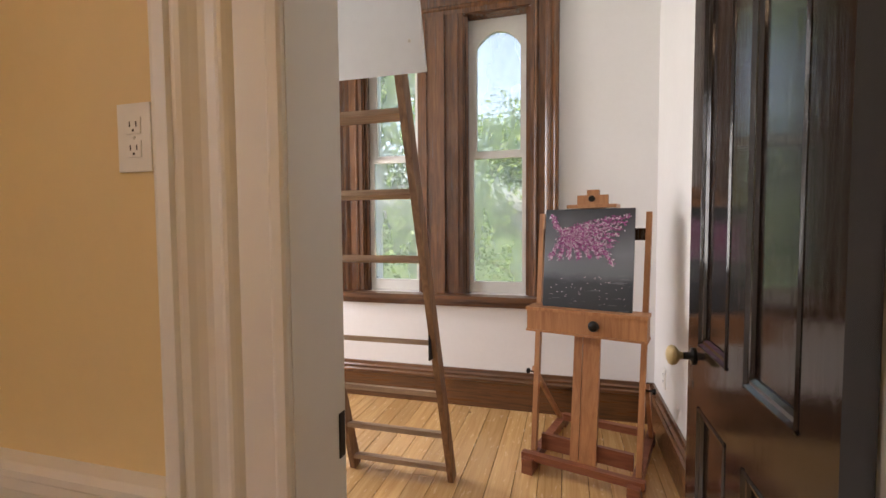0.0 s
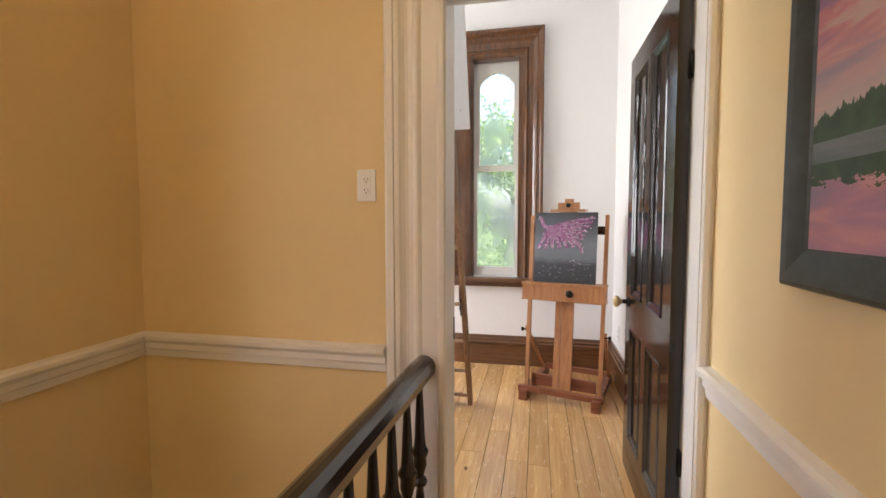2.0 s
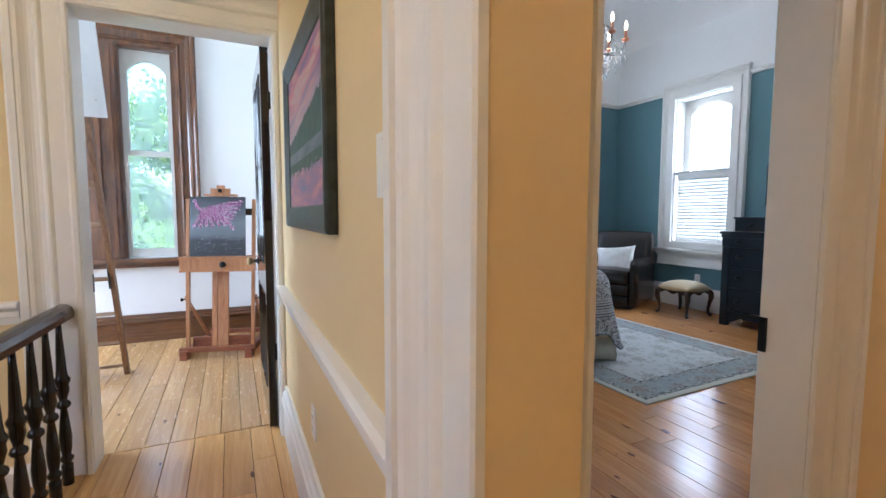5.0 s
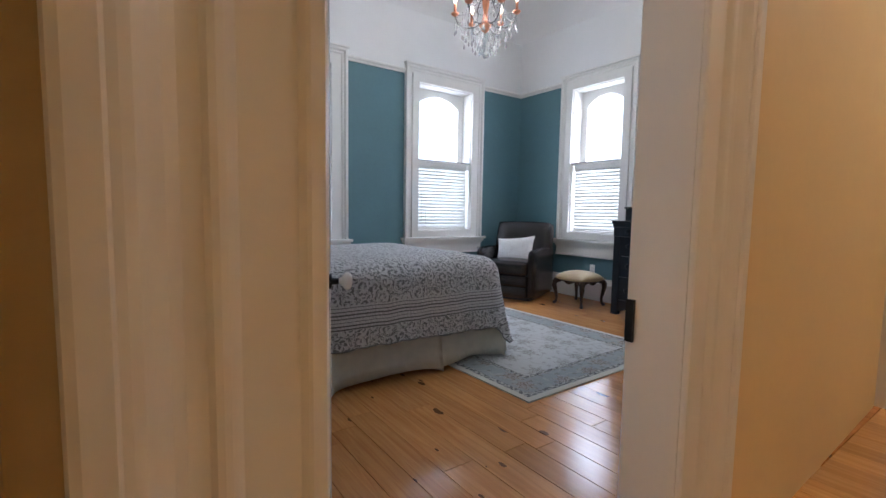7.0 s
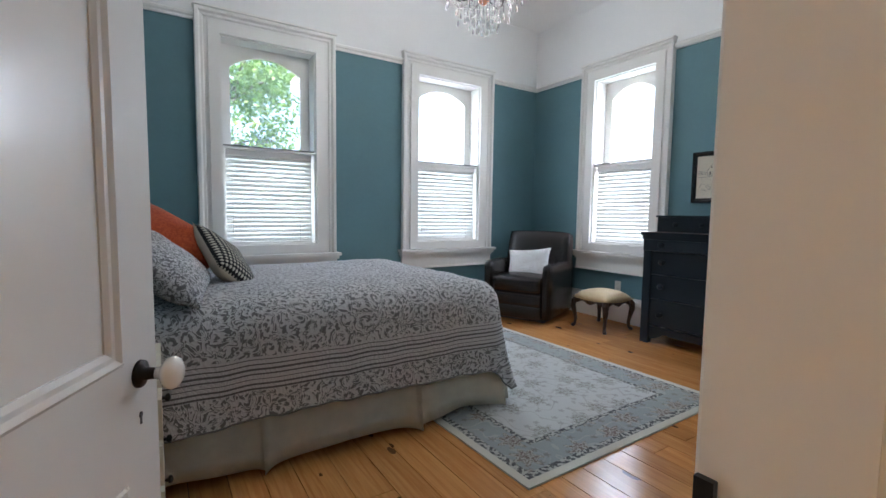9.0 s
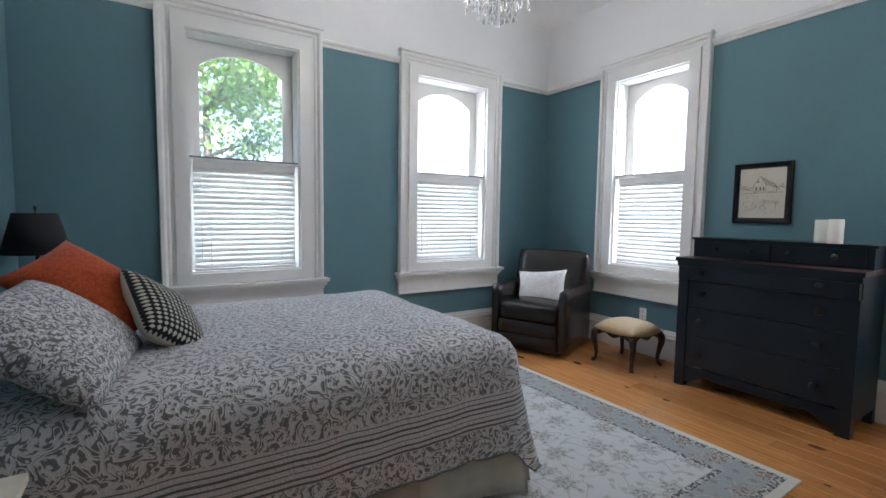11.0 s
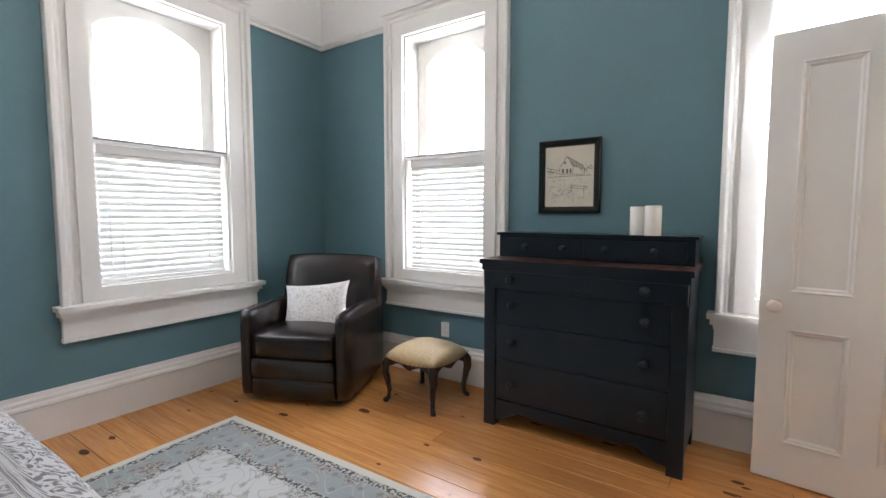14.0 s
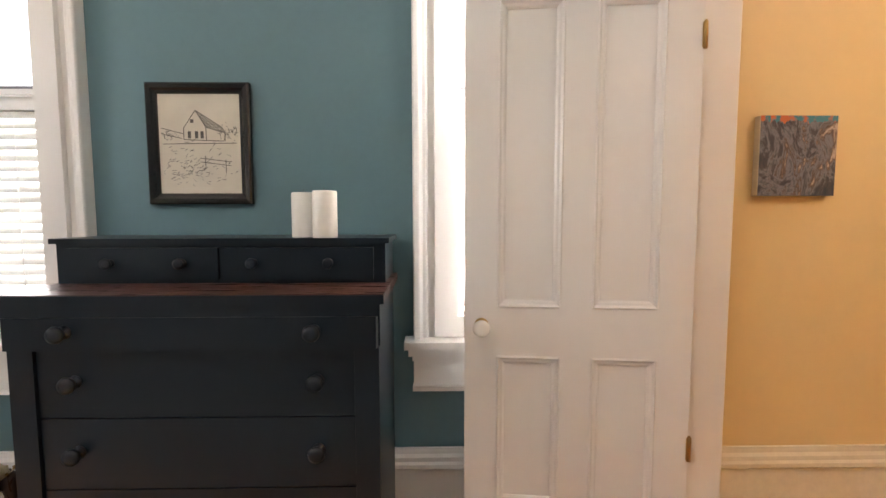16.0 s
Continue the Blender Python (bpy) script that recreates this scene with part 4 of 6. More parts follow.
def panel_door(name, label, at, w, h, t, material, knob_m, rose_m, knob_z, side=1, zl=(0.20, 0.76), zu=(0.935, 2.00), hinge_m=BRASS, sides=(1, -1), keyed=True):
    """Four-panel door, hinge edge at x 0, closed along +x; knobs on both faces."""
    ob = thing(name, label, "door", at, kind="structure")
    st, mid = 0.115, 0.105
    z0 = 0.008
    pw = (w - 2 * st - mid) / 2
    xs = ((st, st + pw), (st + pw + mid, w - st))
    bm = bmesh.new()
    for d in ((0, st, z0, h), (w - st, w, z0, h), (st, w - st, z0, zl[0]), (st, w - st, zl[1], zu[0]), (st, w - st, zu[1], h),
              (st + pw, st + pw + mid, zl[0], zl[1]), (st + pw, st + pw + mid, zu[0], zu[1])):
        box(bm, d[0], d[1], -t / 2, t / 2, d[2], d[3])
    bmesh.ops.remove_doubles(bm, verts=bm.verts, dist=1e-5)
    leaf = part("leaf", bm, material, ob)
    for x0, x1 in xs:
        for a, c in (zl, zu):
            bm = bmesh.new()
            box(bm, x0, x1, -t / 2 + 0.012, t / 2 - 0.012, a, c)
            part("panel", bm, material, ob)
            bm = bmesh.new()
            pr = [(0, 0), (0.013, 0), (0.0165, 0.006), (0.010, 0.014), (0.009, 0.022), (0.003, 0.03), (0, 0.03)]
            for f in (-1, 1):
                y = f * (t / 2 - 0.012)
                n = (0, f, 0)
                sweep(bm, pr, (x0, y, a), (x1, y, a), n, (0, 0, 1))
                sweep(bm, pr, (x0, y, c), (x1, y, c), n, (0, 0, -1))
                sweep(bm, pr, (x0, y, a), (x0, y, c), n, (1, 0, 0))
                sweep(bm, pr, (x1, y, a), (x1, y, c), n, (-1, 0, 0))
            part("panel_moulding", bm, material, ob)
    for f in sides:
        turn = Matrix.Rotation(radians(-90 * f), 3, "X")
        bm = bmesh.new()
        lathe(bm, [(0.001, 0), (0.026, 0.0), (0.025, 0.006), (0.012, 0.009), (0.010, 0.034), (0.001, 0.034)], (w - 0.062, f * t / 2, knob_z), turn, 18)
        part("rose", bm, rose_m, ob)
        bm = bmesh.new()
        lathe(bm, [(r, z * 0.72 + 0.030) for r, z in knob_profile()], (w - 0.062, f * t / 2, knob_z), turn, 20)
        part("knob", bm, knob_m, ob)
    for z in (0.44, h - 0.28):
        bm = bmesh.new()
        lathe(bm, [(0.0075, 0), (0.0075, 0.085), (0.004, 0.092), (0.001, 0.094)], (-0.004, side * t / 2, z - 0.045), None, 10)
        box(bm, -0.002, 0.006, side * t / 2 - 0.001, side * t / 2 + 0.0015, z - 0.04, z + 0.04)
        part("hinge", bm, hinge_m, ob)
    for f in sides if keyed else ():
        bm = bmesh.new()
        lathe(bm, [(0.0062, 0), (0.0058, 0.0012), (0.001, 0.0014)], (w - 0.062, f * t / 2, knob_z - 0.078), Matrix.Rotation(radians(-90 * f), 3, "X"), 10)
        box(bm, w - 0.0645, w - 0.0595, *sorted((f * t / 2, f * (t / 2 + 0.0012))), knob_z - 0.096, knob_z - 0.080)
        part("keyhole", bm, SLOT, ob)
    part("lock_plate", boxes((w - 0.001, w + 0.0015, -0.011, 0.011, knob_z - 0.06, knob_z + 0.05)), rose_m, ob)
    return ob


# studio door: open into the studio, square to the wall
panel_door("door_1", "near-black glossy four-panel wooden door standing open", pose(2.075, 1.062, 0, 0, 0, 90), 0.80, 2.112, 0.042, BLACK_DOOR, IVORY, IRON, 0.89, -1,
           hinge_m=IRON, sides=(1,))
ang = math.degrees(math.atan2(0.788, 0.364))
panel_door("door_2", "white glossy four-panel door standing open into the bedroom", pose(2.562, -0.713, 0, 0, 0, ang), 0.866, 2.14, 0.042, WHITE_DOOR, PORCELAIN, IRON, 0.873, 1, (0.20, 0.69), (0.905, 2.00), IRON)
ang = math.degrees(math.atan2(0.785, 0.085))
panel_door("door_3", "white four-panel door folded back across a window", pose(6.985, -0.632, 0, 0, 0, ang), 0.79, 2.14, 0.042, WHITE_DOOR, PORCELAIN, BRASS, 0.872, 1, hinge_m=BRASS, keyed=False)
bm = boxes((3.464, 3.4735, -0.736, -0.714, 0.768, 0.882), bev=0.001)
solid("strike_plate", bm, IRON, "black iron strike plate on the door jamb", "hardware")

solid("strike_plate", boxes((1.2725, 1.2745, 1.088, 1.108, 0.838, 0.925), bev=0.0006), IRON, "black iron strike plate on the studio door jamb", "hardware")

# ---- more mesh helpers ----
def puff(cx, cy, cz, sx, sy, sz, r, bulge=0.0, cuts=7):
    """Upholstered block: rounded box with swelling faces."""
    bm = bmesh.new()
    bmesh.ops.create_cube(bm, size=2.0)
    bmesh.ops.subdivide_edges(bm, edges=bm.edges, cuts=cuts, use_grid_fill=True)
    h = Vector((sx / 2, sy / 2, sz / 2))
    for v in bm.verts:
        a = Vector(v.co)
        p = Vector((a.x * h.x, a.y * h.y, a.z * h.z))
        q = Vector([max(-(h[i] - r), min(h[i] - r, p[i])) for i in range(3)])
        d = p - q
        if d.length > 1e-6:
            p = q + d.normalized() * r
        for i in range(3):
            j, k = (i + 1) % 3, (i + 2) % 3
            if abs(a[i]) > 0.99:
                p[i] += math.copysign(bulge * (1 - a[j] ** 2) * (1 - a[k] ** 2), a[i])
        v.co = p + Vector((cx, cy, cz))
    for f in bm.faces:
        f.smooth = True
    return bm


def cushion_mesh(w, h, t, n=18, square=2.6, pinch=0.05):
    """Stuffed cushion in the xy plane, front towards +z, with seams and drawn corners; UV in metres."""
    bm = bmesh.new()
    uvl = bm.loops.layers.uv.new("uv")
    grids = []
    for s in (1, -1):
        g = {}
        for i in range(n + 1):
            for j in range(n + 1):
                a, c = 2 * i / n - 1, 2 * j / n - 1
                edge = (1 - abs(a) ** square) * (1 - abs(c) ** square)
                pull_x = 1 - pinch * (1 - c * c) * abs(a) ** 3
                pull_y = 1 - pinch * (1 - a * a) * abs(c) ** 3
                if s < 0 and (i in (0, n) or j in (0, n)):
                    g[i, j] = grids[0][i, j]
                    continue
                wob = 0.05 * noise.noise(Vector((a * 1.7, c * 1.7, s * 3.1 + w)))
                g[i, j] = bm.verts.new((a * w / 2 * pull_x, c * h / 2 * pull_y, s * t / 2 * max(0, edge) ** 0.55 * (1 + wob * 3)))
        grids.append(g)
        for i in range(n):
            for j in range(n):
                q = [g[i, j], g[i + 1, j], g[i + 1, j + 1], g[i, j + 1]]
                f = bm.faces.new(q[::s])
                f.smooth = True
                f.material_index = 0 if s > 0 else 1
                for lp in f.loops:
                    lp[uvl].uv = (lp.vert.co.x + w, lp.vert.co.y + h)
    return bm


def facing(at, normal, up):
    """Pose with local z along normal and local y near up."""
    z = Vector(normal).normalized()
    x = Vector(up).cross(z).normalized()
    y = z.cross(x)
    m = Matrix((x, y, z)).transposed().to_4x4()
    m.translation = at
    return m


# ---- bedroom: rug ----
RUG_W, RUG_L = 1.74, 2.50
RUG = rug_material()
bm = bmesh.new()
uvl = bm.loops.layers.uv.new("uv")
box(bm, -RUG_W / 2, RUG_W / 2, -RUG_L / 2, RUG_L / 2, 0, 0.009)
bevel(bm, 0.003, 1)
for f in bm.faces:
    for lp in f.loops:
        lp[uvl].uv = lp.vert.co.xy
solid("area_rug", bm, RUG, "pale blue-grey floral rug with a dark patterned border", "rug", pose(5.105, 1.635, 0.0005, 0, 0, 1.2))

# ---- bedroom: bed ----
BQ0, BQ1, BS, BN, BTOP = 2.60, 4.74, 1.09, 2.78, 0.788
QUILT = quilt_material()
bed = thing("bed", "double bed with a cream pleated bed skirt", "bed")
part("mattress", puff((BQ0 + BQ1) / 2 - 0.02, (BS + BN) / 2, 0.60, BQ1 - BQ0 - 0.06, BN - BS - 0.08, 0.28, 0.06), WHITE, bed)
part("box_spring", boxes((BQ0 + 0.02, BQ1 - 0.06, BS + 0.05, BN - 0.05, 0.26, 0.458), bev=0.01), IRON, bed)


def skirt_panel(a, c, out, flare):
    """One hanging length of bed skirt between two pleats."""
    bm = bmesh.new()
    a, c, out = Vector(a), Vector(c), Vector(out)
    n, k = 26, 6
    rows = []
    for j in range(k + 1):
        f = j / k
        row = []
        for i in range(n + 1):
            g = i / n
            p = a.lerp(c, g)
            edge = 2 * abs(g - 0.5)
            wave = 0.012 * math.sin(g * 9 + a.x * 3) + 0.085 * edge ** 8 * flare
            p = p + out * (0.012 + f * (0.030 + wave)) + (c - a).normalized() * (0.022 * f * (0.5 - g) * edge ** 6)
            z = 0.43 - f * (0.392 + 0.012 * edge ** 8 - 0.016 * (1 - edge) + 0.006 * math.sin(g * 7 + a.y))
            row.append(bm.verts.new((p.x, p.y, z)))
        rows.append(row)
    for r0, r1 in zip(rows, rows[1:]):
        for i in range(n):
            bm.faces.new((r0[i], r0[i + 1], r1[i + 1], r1[i])).smooth = True
    bmesh.ops.solidify(bm, geom=bm.faces, thickness=0.003)
    return bm


for a, c, o, fl in (((2.66, BS + 0.03), (3.34, BS + 0.03), (0, -1, 0), 0.3), ((3.31, BS + 0.024), (4.13, BS + 0.024), (0, -1, 0), 0.6), ((4.09, BS + 0.03), (4.72, BS + 0.03), (0, -1, 0), 0.3),
                    ((4.70, BS + 0.01), (4.70, 1.93), (1, 0, 0), 0.4), ((4.694, 1.90), (4.694, BN - 0.05), (1, 0, 0), 0.4)):
    part("skirt_panel", skirt_panel((*a, 0), (*c, 0), o, fl), SKIRT, bed)
for x, y in ((4.13, BS + 0.10), (4.62, BS + 0.14), (2.72, BS + 0.12), (4.62, BN - 0.15)):
    bm = bmesh.new()
    lathe(bm, [(0.026, 0.0), (0.028, 0.02), (0.016, 0.05), (0.012, 0.07), (0.012, 0.26)], (x, y, 0), None, 12)
    part("leg", bm, IRON, bed)


def quilt():
    bm = bmesh.new()
    uvl = bm.loops.layers.uv.new("uv")
    uv = {}
    r = 0.155
    nx, ny = 150, 110
    x0, x1, y0, y1 = BQ0, BQ1 + 0.015 - r, BS + r, BN - r
    g = {}
    for i in range(nx + 1):
        for j in range(ny + 1):
            x, y = x0 + (x1 - x0) * i / nx, y0 + (y1 - y0) * j / ny
            z = BTOP + 0.012 * noise.noise(Vector((x * 2.2, y * 2.2, 0))) + 0.006 * noise.noise(Vector((x * 9, y * 9, 4)))
            ex = min(x1 - x, y - y0, y1 - y)
            z += 0.012 - 0.026 * max(0, 1 - ex / 0.35) ** 2
            v = g[i, j] = bm.verts.new((x, y, z))
            uv[v] = (x, -0.14 - (y - y0))
    path = [(g[i, 0], Vector((0, -1))) for i in range(nx + 1)]
    path += [(g[nx, 0], Vector((math.sin(a), -math.cos(a)))) for a in [math.pi / 2 * k / 9 for k in range(1, 9)]]
    path += [(g[nx, j], Vector((1, 0))) for j in range(ny + 1)]
    path += [(g[nx, ny], Vector((math.cos(a), math.sin(a)))) for a in [math.pi / 2 * k / 9 for k in range(1, 9)]]
    path += [(g[i, ny], Vector((0, 1))) for i in range(nx, -1, -1)]
    for i in range(nx):
        for j in range(ny):
            bm.faces.new((g[i, j], g[i + 1, j], g[i + 1, j + 1], g[i, j + 1])).smooth = True
    rows = 16
    cols, arc, last = [], 0.0, None
    for v, n in path:
        corner = 1 - abs(abs(n.x) - abs(n.y))
        if last is not None:
            arc += (v.co.xy - last[0]).length + 0.5 * r * n.angle(last[1])
        last = (v.co.xy.copy(), n)
        length = 0.352 + 0.17 * corner ** 1.2 + 0.012 * math.sin(arc * 4.3) + 0.006 * abs(math.sin(arc * 21))
        col = [v]
        for k in range(1, rows + 1):
            s = (length + r * 1.57) * k / rows
            if s < r * 1.57:
                a = s / r
                off, dz = r * math.sin(a), -r * (1 - math.cos(a))
            else:
                f = (s - r * 1.57) / length
                wave = 0.010 * math.sin(arc * 6.0 + 1) + 0.006 * math.sin(arc * 17)
                wave += 0.035 * corner * math.sin(8 * math.atan2(n.y, n.x) + 0.8)
                off, dz = r + f * (0.026 + wave * f + 0.07 * corner), -r - (s - r * 1.57)
            p = v.co.xy + n * off
            w = bm.verts.new((p.x, p.y, max(0.05, v.co.z + dz)))
            uv[w] = (arc + BQ0, s - 0.14)
            col.append(w)
        cols.append(col)
    for a, c in zip(cols, cols[1:]):
        for k in range(rows):
            q = []
            for w in (a[k], a[k + 1], c[k + 1], c[k]):
                if w not in q:
                    q.append(w)
            if len(q) > 2:
                bm.faces.new(q).smooth = True
    for f in bm.faces:
        drop = any(uv[lp.vert][1] > -0.135 for lp in f.loops)
        for lp in f.loops:
            a, c = uv[lp.vert]
            if drop and c <= -0.14:
                c = -0.14
            lp[uvl].uv = (a, c)
    ob = thing("quilt", "grey and white scroll-patterned quilt with striped bands over the bed", "quilt")
    hem = [col[-1].co.copy() for col in cols]
    part("cover", bm, QUILT, ob)
    bm = bmesh.new()
    tube(bm, hem, 0.0045, 6)
    part("hem_binding", bm, SHAM, ob)
    return ob


SHAM = patterned("grey_scroll_pillow_fabric", (0.60, 0.59, 0.59), (0.15, 0.145, 0.15), 13.0, 0.1, 0.7)
ORANGE = patterned("burnt_orange_fabric", (0.46, 0.085, 0.025), (0.36, 0.055, 0.018), 9.0, 0.4, 0.6)
WHITEPRINT = patterned("white_printed_fabric", (0.80, 0.79, 0.775), (0.52, 0.47, 0.44), 13.0, 0.95, 1.3)
DOTS = dotted()
quilt()
OATMEAL = plain("oatmeal_linen", (0.55, 0.50, 0.41), 0.9, 0, 0.2, 0.06, 300, 0.15)


def cushion(label, mats, w, h, t, at, pinch=0.05, square=2.6):
    ob = solid("pillow", cushion_mesh(w, h, t, 18, square, pinch), mats, label, "pillow", at)
    ob.data.polygons.foreach_set("use_smooth", [True] * len(ob.data.polygons))
    return ob


cushion("grey and white scroll-patterned bed pillow leaning at the head", (SHAM, SHAM), 0.62, 0.46, 0.19, facing((2.965, 1.43, 0.925), (0.60, -0.14, 0.78), (-0.78, 0.1, 0.6)))
cushion("burnt orange cushion leaning on the bed pillows", (ORANGE, ORANGE), 0.50, 0.33, 0.15, facing((3.02, 1.80, 1.015), (0.25, -0.62, 0.74), (0.57, 0.70, 0.40)), 0.07)
cushion("black and cream dotted cushion tipped on the quilt", (DOTS, OATMEAL), 0.38, 0.38, 0.15, facing((3.27, 1.74, 0.90), (0.76, -0.20, 0.60), (-0.10, 0.72, 0.62)), 0.04)


# ---- bedroom: bedside ----
def nightstand(label, at, w, d, h, m, knob):
    ob = thing("nightstand", label, "nightstand", at)
    part("body", boxes((-w / 2, w / 2, -d / 2, d / 2, 0.10, h - 0.025), bev=0.004), m, ob)
    part("top", boxes((-w / 2 - 0.015, w / 2 + 0.015, -d / 2 - 0.015, d / 2 + 0.015, h - 0.0245, h), bev=0.006, seg=2), m, ob)
    for x in (-1, 1):
        for y in (-1, 1):
            part("leg", boxes((x * (w / 2 - 0.045) - 0.02, x * (w / 2 - 0.045) + 0.02, y * (d / 2 - 0.045) - 0.02, y * (d / 2 - 0.045) + 0.02, 0, 0.0995)), m, ob)
    for z in (0.22, 0.37, 0.52):
        dr = part("drawer", boxes((w / 2 + 0.0005, w / 2 + 0.014, -d / 2 + 0.02, d / 2 - 0.02, z - 0.065, z + 0.065), bev=0.004), m, ob)
        bm = bmesh.new()
        lathe(bm, [(0.006, 0), (0.006, 0.008), (0.014, 0.014), (0.014, 0.022), (0.004, 0.027)], (w / 2 + 0.014, 0, z), Matrix.Rotation(radians(90), 3, "Y"), 12)
        k = part("knob", bm, knob, dr)
    return ob


nightstand("cream painted bedside chest with small dark knobs", pose(2.725, 0.83, 0), 0.42, 0.42, 0.66, CREAM, IRON)
nightstand("cream painted bedside chest under the window corner", pose(2.70, 3.14, 0), 0.42, 0.42, 0.66, CREAM, IRON)


def table_lamp(at):
    ob = thing("table_lamp", "table lamp with a black tapered shade", "lamp", at)
    bm = bmesh.new()
    lathe(bm, [(0.075, 0), (0.075, 0.012), (0.03, 0.025), (0.02, 0.06), (0.045, 0.12), (0.055, 0.18), (0.035, 0.25), (0.012, 0.30), (0.010, 0.44)], (0, 0, 0), None, 20)
    part("base", bm, IRON, ob)
    bm = bmesh.new()
    seg = 28
    rings = [[bm.verts.new((r * math.cos(2 * math.pi * i / seg), r * math.sin(2 * math.pi * i / seg), z)) for i in range(seg)] for r, z in ((0.165, 0.42), (0.105, 0.66), (0.102, 0.66), (0.162, 0.42))]
    for a, c in zip(rings, rings[1:] + rings[:1]):
        for i in range(seg):
            bm.faces.new((a[i], a[(i + 1) % seg], c[(i + 1) % seg], c[i])).smooth = True
    part("shade", bm, SHADE, ob)
    bm = bmesh.new()
    lathe(bm, [(0.004, 0.44), (0.004, 0.675), (0.010, 0.685), (0.010, 0.70), (0.003, 0.708)], (0, 0, 0), None, 10)
    for a in (0, 120, 240):
        tube(bm, [(0, 0, 0.655), (0.104 * math.cos(radians(a)), 0.104 * math.sin(radians(a)), 0.655)], 0.002, 5)
    part("finial", bm, IRON, ob)
    return ob


table_lamp(pose(2.64, 3.08, 0.66))


# ---- bedroom: armchair ----
def armchair(at):
    ob = thing("armchair", "dark brown leather recliner armchair in the corner", "armchair", at)
    part("base", boxes((-0.36, 0.36, -0.80, -0.04, 0.045, 0.26), bev=0.02, seg=2), LEATHER, ob)
    for s in (-1, 1):
        part("arm", puff(s * 0.350, -0.40, 0.345, 0.10, 0.80, 0.60, 0.040, 0.008), LEATHER, ob)
    part("seat_cushion", puff(0, -0.30, 0.405, 0.60, 0.62, 0.18, 0.035, 0.020), LEATHER, ob)
    part("footrest_panel", puff(0, -0.030, 0.252, 0.598, 0.09, 0.135, 0.016, 0.010), LEATHER, ob)
    part("footrest_panel", puff(0, -0.036, 0.117, 0.598, 0.09, 0.137, 0.016, 0.010), LEATHER, ob)
    bm = puff(0, 0, 0.305, 0.76, 0.19, 0.63, 0.032, 0.018)
    for v in bm.verts:
        v.co = Matrix.Rotation(radians(13), 3, "X") @ v.co
        v.co += Vector((0, -0.60, 0.36))
    part("backrest", bm, LEATHER, ob)
    bm = bmesh.new()
    box(bm, -0.31, 0.31, -0.75, -0.10, 0.0, 0.0445)
    part("plinth", bm, SLOT, ob)
    for s in (-1, 1):
        bm = bmesh.new()
        tube(bm, [(s * 0.395, -0.03, 0.64), (s * 0.398, -0.4, 0.648), (s * 0.395, -0.76, 0.64)], 0.004, 6)
        part("piping", bm, LEATHER, ob)
    return ob


armchair(pose(6.262, 2.735, 0, 0, 0, 113.5))
cushion("white printed cushion leaning on the leather armchair", (WHITEPRINT, WHITEPRINT), 0.54, 0.37, 0.13,
        pose(6.262, 2.735, 0, 0, 0, 113.5) @ facing((0.02, -0.41, 0.605), (0.05, 0.93, 0.36), (0.10, -0.3, 0.95)), 0.10, 3.0)


